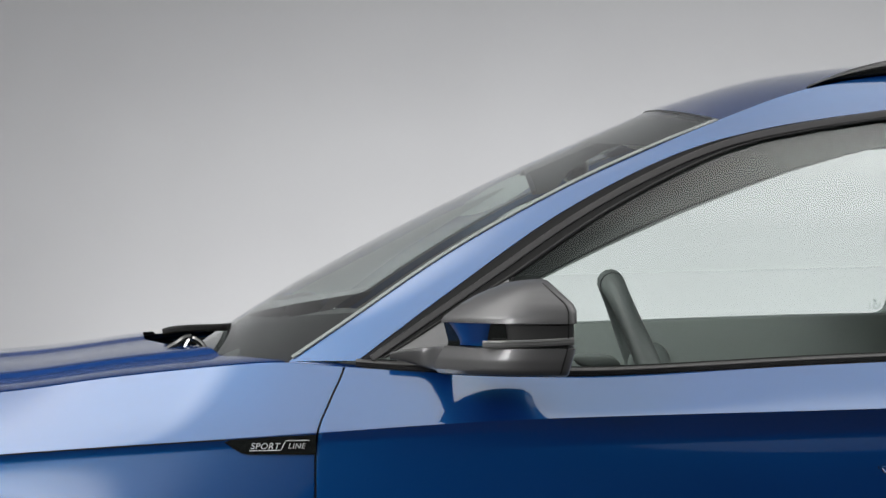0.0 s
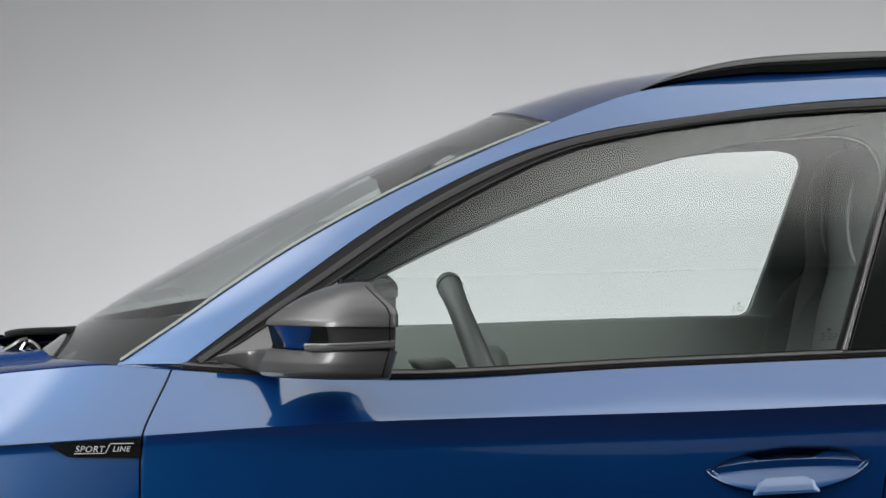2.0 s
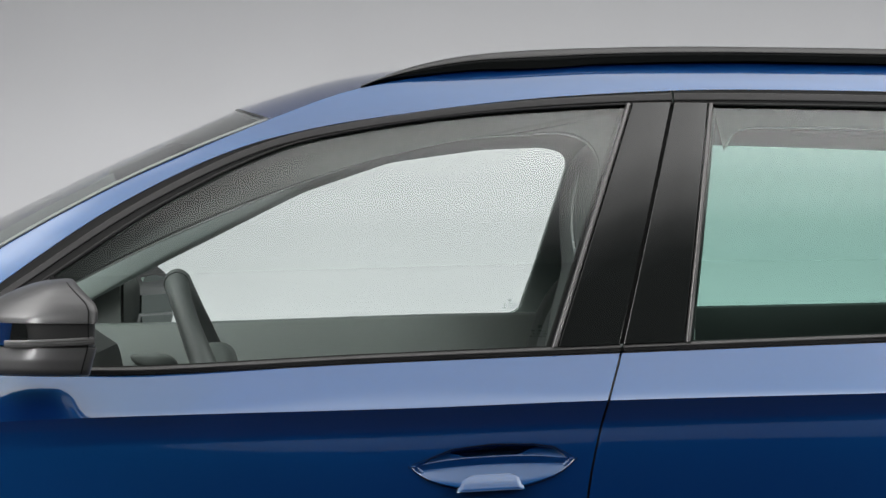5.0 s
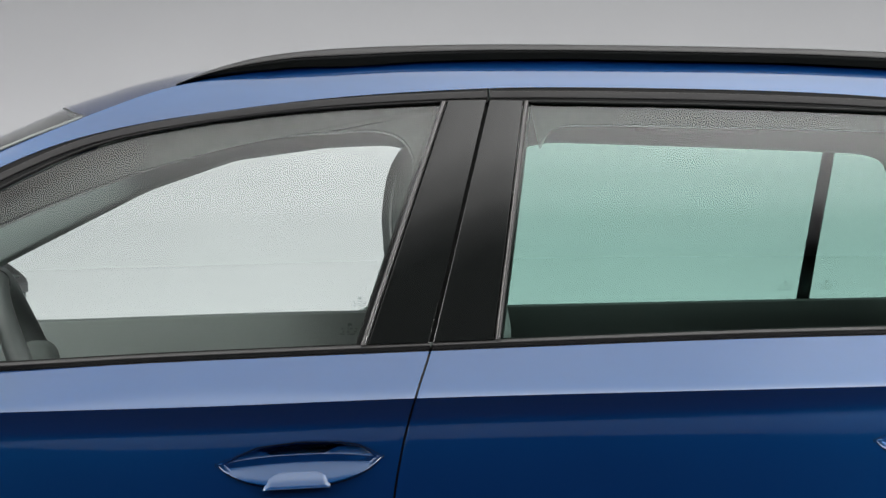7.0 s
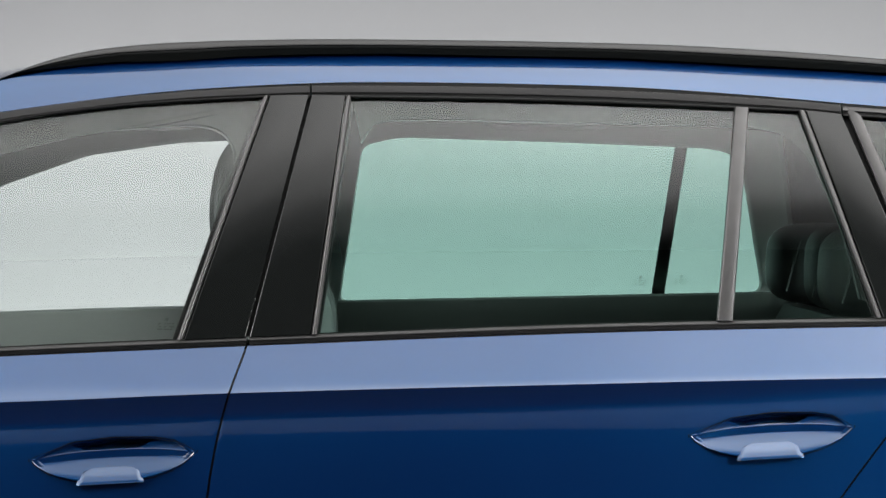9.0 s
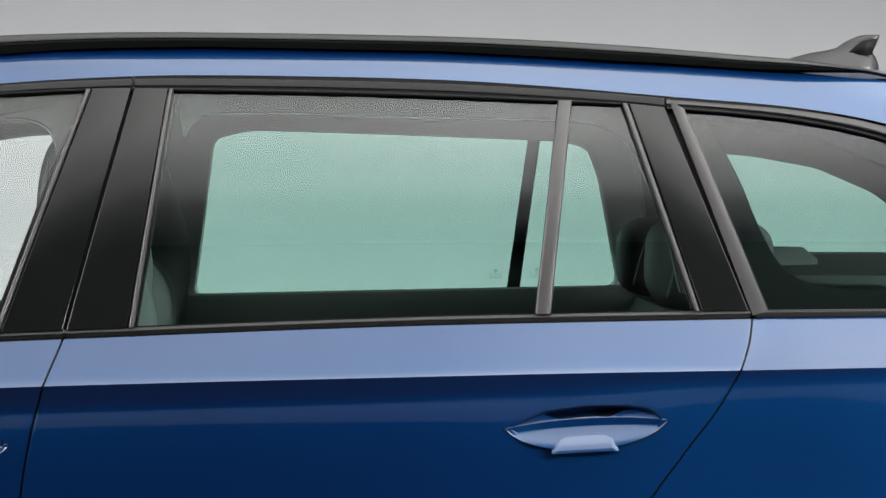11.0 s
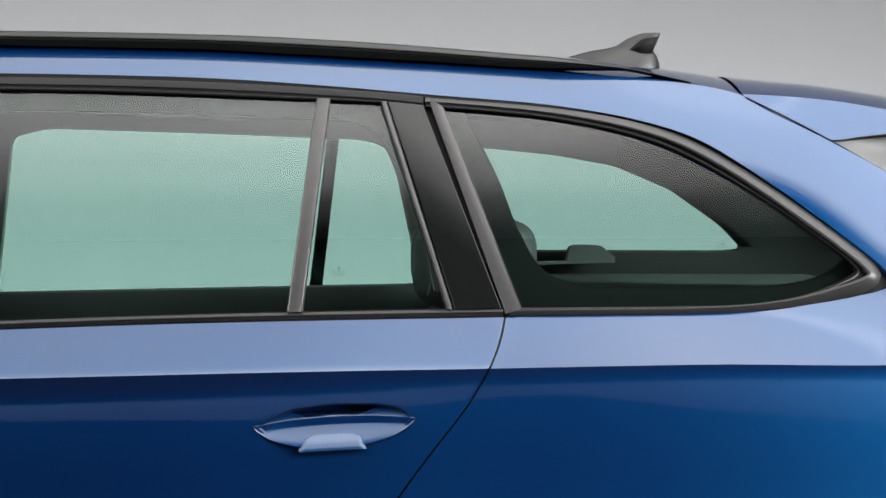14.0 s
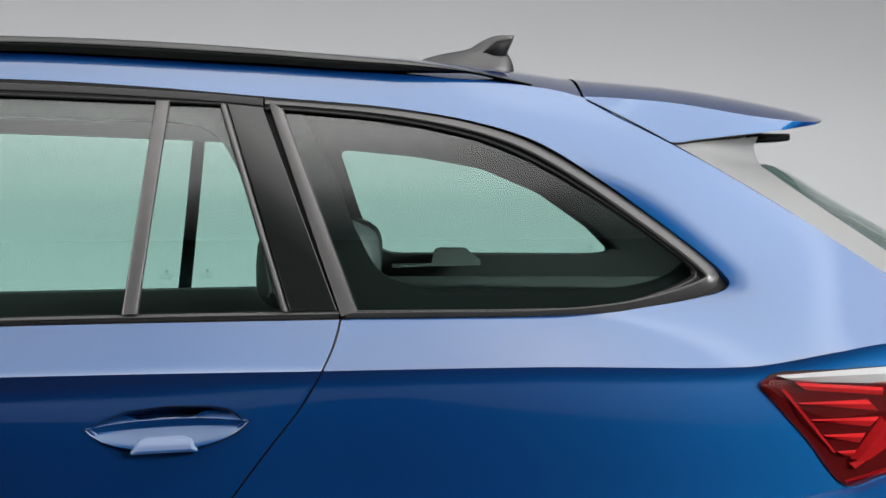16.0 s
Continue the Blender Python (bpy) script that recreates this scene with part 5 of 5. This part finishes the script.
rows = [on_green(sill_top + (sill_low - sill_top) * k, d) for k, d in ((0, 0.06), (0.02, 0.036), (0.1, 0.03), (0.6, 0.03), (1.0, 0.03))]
sheet("quarter_frit", rows, FRIT, car, "black printed border of the quarter glass", both=False)
# dark upper door trims on the far side
for x0, x1, top in ((-0.05, 0.99, lambda x: 0.984 + 0.0225 * smooth((x - 0.1) / 0.9)), (1.0, 2.03, lambda x: 1.0125 + 0.0235 * (x - 1.0))):
    rows = []
    for dz, d in ((0.0, 0.10), (0.004, 0.085), (0.0, 0.075), (-0.03, 0.065), (-0.12, 0.06), (-0.4, 0.07)):
        rows.append([(x, FAR - (0.105 + 0.022 * (x - 0.5) ** 2) - 0.14 + d, top(x) + dz) for x in np.linspace(x0, x1, 40)])
    link("door_lining", *grid_mesh(rows), DARK_TRIM, car, "dark soft door lining", outward=(0, -1, 0.5))
    rows = [[(x, p[1] * 0 + 0.19 + 0.022 * (x - 0.5) ** 2 + d, z_belt(x) + dz) for x, p in zip(np.linspace(x0, x1, 40), rows[0])] for dz, d in ((0.004, -0.06), (0.008, -0.03), (0.004, 0.0), (-0.4, 0.0))]
    link("door_lining", *grid_mesh(rows), DARK_TRIM, car, "dark soft door lining", outward=(0, 1, 0.5))
# near linings between the window frames and their inner seals, coloured dark as shade
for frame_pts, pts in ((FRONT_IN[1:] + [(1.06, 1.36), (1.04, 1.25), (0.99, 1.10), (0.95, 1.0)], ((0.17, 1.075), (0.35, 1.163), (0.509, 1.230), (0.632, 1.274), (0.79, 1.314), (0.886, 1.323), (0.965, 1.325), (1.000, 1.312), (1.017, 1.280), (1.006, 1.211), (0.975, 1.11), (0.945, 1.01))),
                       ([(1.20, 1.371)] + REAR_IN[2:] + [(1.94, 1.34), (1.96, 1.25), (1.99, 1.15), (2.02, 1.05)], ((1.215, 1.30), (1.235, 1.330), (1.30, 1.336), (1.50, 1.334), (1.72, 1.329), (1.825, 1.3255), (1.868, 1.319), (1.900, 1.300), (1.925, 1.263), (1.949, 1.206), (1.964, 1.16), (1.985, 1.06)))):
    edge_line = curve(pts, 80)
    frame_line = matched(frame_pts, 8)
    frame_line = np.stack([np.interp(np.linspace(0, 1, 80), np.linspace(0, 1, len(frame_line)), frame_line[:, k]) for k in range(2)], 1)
    sheet("near_lining", [on_green(edge_line + (frame_line - edge_line) * k, d) for k, d in ((-0.02, 0.06), (0.0, 0.046), (0.1, 0.040), (1.0, 0.03))], NEAR_TRIM, car, "window frame lining, darkened as shade", both=False)
    sweep("door_seal", on_green(edge_line, 0.044), circle(0.0016, 6), SEAL_PALE, car, "grey inner door seal", both=False)
# headliner under the roof
e = curve([(0.445, 0.38, 1.318), (0.70, 0.39, 1.385), (1.0, 0.40, 1.405), (1.4, 0.40, 1.405), (1.9, 0.40, 1.385), (2.4, 0.42, 1.34), (2.62, 0.44, 1.28)], 50)
mid = np.array([(x, YC, z) for x, z in curve([(0.37, 1.333), (0.50, 1.375), (0.72, 1.405), (1.0, 1.425), (1.4, 1.432), (1.9, 1.415), (2.4, 1.36), (2.65, 1.30)], 50)])
sheet("headliner", crowned(e, mid, 8), HEADLINER, car, "pale grey cloth headliner", outward=(0, 0, -1), both=False)
# grab handles on the far roof edge
for gx in (0.80, 1.55):
    sweep("grab_handle", curve([(gx - 0.11, FAR - 0.39, 1.355), (gx - 0.09, FAR - 0.42, 1.350), (gx, FAR - 0.425, 1.347), (gx + 0.09, FAR - 0.42, 1.350), (gx + 0.11, FAR - 0.39, 1.355)], 24), circle(0.008, 8), HEADLINER, car, "grey roof grab handle", both=False)

# dashboard
rows = []
for x, z in ((-0.36, 0.92), (-0.32, 0.945), (-0.28, 0.972), (-0.2, 1.008), (-0.1, 1.026), (0.03, 1.022), (0.13, 1.0), (0.19, 0.96), (0.24, 0.7)):
    rows.append([(x, y, z - 0.075 * (1 - smooth((min(y, FAR - y) - 0.2) / 0.28))) for y in np.linspace(0.21, FAR - 0.21, 40)])
link("dashboard", *grid_mesh(rows), BLACK_TRIM, car, "dark soft-touch dashboard", outward=(0, 0, 1))
# steering wheel
wc, tilt = Vector((0.411, 0.53, 0.931)), radians(22)
ax_u, ax_v = Vector((-math.sin(tilt), 0, math.cos(tilt))), Vector((0, 1, 0))
ax_n = ax_u.cross(ax_v)
rows = []
for a in np.linspace(0, 2 * math.pi, 72, endpoint=False):
    c = wc + (ax_u * math.cos(a) + ax_v * math.sin(a)) * 0.172
    rad = (c - wc).normalized()
    fat = 0.0185 + 0.0015 * math.cos(4 * a)
    rows.append([tuple(c + (rad * math.cos(b) + ax_n * math.sin(b) * 1.05) * fat) for b in np.linspace(0, 2 * math.pi, 14, endpoint=False)])
wheel = link("steering_wheel", *grid_mesh(rows, closed_u=True, closed_v=True), LEATHER, car, "black leather steering wheel")
blob("hub", tuple(wc), (0.035, 0.075, 0.06), DARK_TRIM, wheel)
for a in (90, 180, 270):
    d = (ax_u * math.cos(radians(a)) + ax_v * math.sin(radians(a)))
    sweep("spoke", [tuple(wc + d * k) for k in (0.05, 0.1, 0.16)], round_profile(0.03, 0.015), DARK_TRIM, wheel, out=tuple(ax_n), both=False)
blob("stalk", (0.318, 0.40, 0.966), (0.035, 0.015, 0.012), SEAT_CLOTH, wheel, "pale grey shift paddle", lean=-0.8)
sweep("rim_seam", [tuple(wc + (ax_u * math.cos(0.25) + ax_v * math.sin(-0.25)) * 0.172 + ((ax_u * math.cos(0.25) + ax_v * math.sin(-0.25)) * math.cos(b) + ax_n * math.sin(b)) * 0.0205) for b in np.linspace(0, 2 * math.pi, 16)], circle(0.0008, 5), RUBBER, wheel, both=False)


# seats
SEAT_FORM = ((0.46, 0.90, 1.00, 0.22), (0.60, 0.88, 1.04, 0.25), (0.80, 0.88, 1.075, 0.25), (0.95, 0.885, 1.105, 0.25), (1.05, 0.90, 1.128, 0.235), (1.11, 0.914, 1.130, 0.195), (1.15, 0.912, 1.122, 0.150), (1.20, 0.910, 1.108, 0.135), (1.27, 0.922, 1.086, 0.128), (1.305, 0.943, 1.070, 0.105), (1.322, 0.972, 1.048, 0.06))


def seat(y, dx, mat, slim, set_back):
    """A sports seat: backrest and headrest in one shell, side bolsters, cushion."""
    levels = curve(SEAT_FORM, 40)
    rows = []
    for z, xf, xr, w in levels:
        row, xr = [], xr - slim
        for a in np.linspace(0, 2 * math.pi, 36, endpoint=False):
            c, si = math.cos(a), math.sin(a)
            row.append(((xf + xr) / 2 + dx - (xr - xf) / 2 * math.copysign(abs(c) ** 0.6, c), y + w * math.copysign(abs(si) ** 0.6, si), z))
        rows.append(row)
    s = link("front_seat", *grid_mesh(rows, closed_v=True, caps=True), mat, car, "grey suede sports seat with built-in headrest", sharp=1.2)
    blob("cushion", (0.72 + dx, y, 0.55), (0.28, 0.25, 0.10), mat, s, power=3.0)
    for o in (-1, 1):
        blob("bolster", (0.922 + dx + set_back, y + 0.215 * o, 0.93), (0.105, 0.05, 0.175), mat, s, "grey suede side bolster", power=2.4, lean=0.18)
        for off, pts in ((0.0, ((0.962, 1.302), (0.936, 1.26), (0.925, 1.20), (0.930, 1.14), (0.955, 1.09), (0.985, 1.05))), (0.022, ((0.965, 1.29), (0.945, 1.23), (0.942, 1.18), (0.950, 1.13), (0.975, 1.085)))):
            line = [(x + dx + off * 0.4, y + o * (float(np.interp(z, levels[:, 0], levels[:, 3])) * (0.80 + off * 4) + 0.004), z) for x, z in curve(pts, 24)]
            sweep("seam", line, circle(0.003, 6), STITCH, s, "pale seam", both=False)


seat(0.53, 0.058, SEAT_CLOTH, 0.04, 0.08)
seat(FAR - 0.53, 0.10, SEAT_CLOTH, 0.06, 0.025)
bench = box("rear_bench", (1.93, 0.24, 0.5), (2.07, FAR - 0.24, 1.02), LEATHER, car, "dark leather rear seat bench", bevel=0.04, turn=Matrix.Rotation(radians(14), 3, "Y"))
for y in (0.47, YC, FAR - 0.47):
    blob("headrest", (2.052, y, 1.098), (0.100 if y != YC else 0.075, 0.125, 0.074), LEATHER, bench, "padded leather headrest", power=3.5, lean=0.03)
    sweep("headrest_seam", curve([(1.975, y - 0.12, 1.05), (1.985, y - 0.123, 1.09), (2.0, y - 0.12, 1.14)], 10), circle(0.002, 6), SEAT_CLOTH, bench, "grey seam", both=False)
# luggage cover and its catch
box("luggage_cover", (2.14, 0.34, 1.045), (2.70, FAR - 0.30, 1.06), DARK_TRIM, car, "dark luggage cover", bevel=0.004)
prof = ((2.17, 1.083), (2.243, 1.084), (2.249, 1.110), (2.256, 1.114), (2.306, 1.114), (2.314, 1.108), (2.326, 1.098), (2.334, 1.092), (2.334, 1.082), (2.17, 1.077))
link("cover_catch", *grid_mesh([[(x, y, z) for x, z in prof] for y in (FAR - 0.36, FAR - 0.28)], closed_v=True, caps=True), DARK_TRIM, car, "dark grey cover catch")
# inside mirror with its sensor cover
m = blob("inside_mirror", (0.305, YC - 0.02, 1.277), (0.022, 0.11, 0.024), GLOSS_BLACK, car, "black inside mirror", power=3.5)
z_mid = along(SCREEN_MID)
under = [(0.225, 0.012), (0.238, 0.052), (0.268, 0.058), (0.29, 0.036), (0.35, 0.027), (0.40, 0.03)]
prof = [(x, z_mid(x) - 0.008) for x in np.linspace(0.40, 0.216, 9)] + [(x, z_mid(x) - d) for x, d in under]
rows = [[(x, y, z - dz) for x, z in prof] for y, dz in ((YC - 0.13, 0.008), (YC - 0.115, 0.002), (YC, 0.0), (YC + 0.115, 0.002), (YC + 0.13, 0.008))]
link("sensor_cover", *grid_mesh(rows, closed_v=True, caps=True), BLACK_TRIM, m, "black sensor cover", sharp=0.9)


# maker's prints low in the glass
def print_mark(x, z, owner, far):
    yy = green(x, z) + 0.0075
    v, f = [], []
    for a, b, w, h in ((0.012, 0.013, 0.006, 0.005), (0.002, 0.0085, 0.005, 0.002), (0.012, 0.0085, 0.008, 0.002), (0.023, 0.008, 0.004, 0.002), (0.004, 0.004, 0.004, 0.002), (0.011, 0.004, 0.005, 0.002), (0.02, 0.004, 0.007, 0.002), (0.0, 0.0, 0.008, 0.002), (0.012, 0.0, 0.012, 0.002)):
        i = len(v)
        for q, r in ((a, b), (a + w, b), (a + w, b + h), (a, b + h)):
            v.append((x - 0.014 + q, yy + 0.52 * (r - 0.006), z - 0.008 + r))
        f.append((i, i + 1, i + 2, i + 3))
    if far:
        v = [tuple(flip(p)) for p in v]
    link("glass_print", v, f, PRINT, owner, "small printed mark as plain bars", outward=(0, 1 if far else -1, 0))


for x, z, a, b in ((0.92, 1.025, front_door, front_door_far), (1.737, 1.058, rear_door, rear_door_far), (1.815, 1.06, rear_door, rear_door_far)):
    if x < 1:
        print_mark(x, z - 0.003, a, False)
    print_mark(x, z, b, True)
print_mark(2.545, 1.108, quarter_far, True)
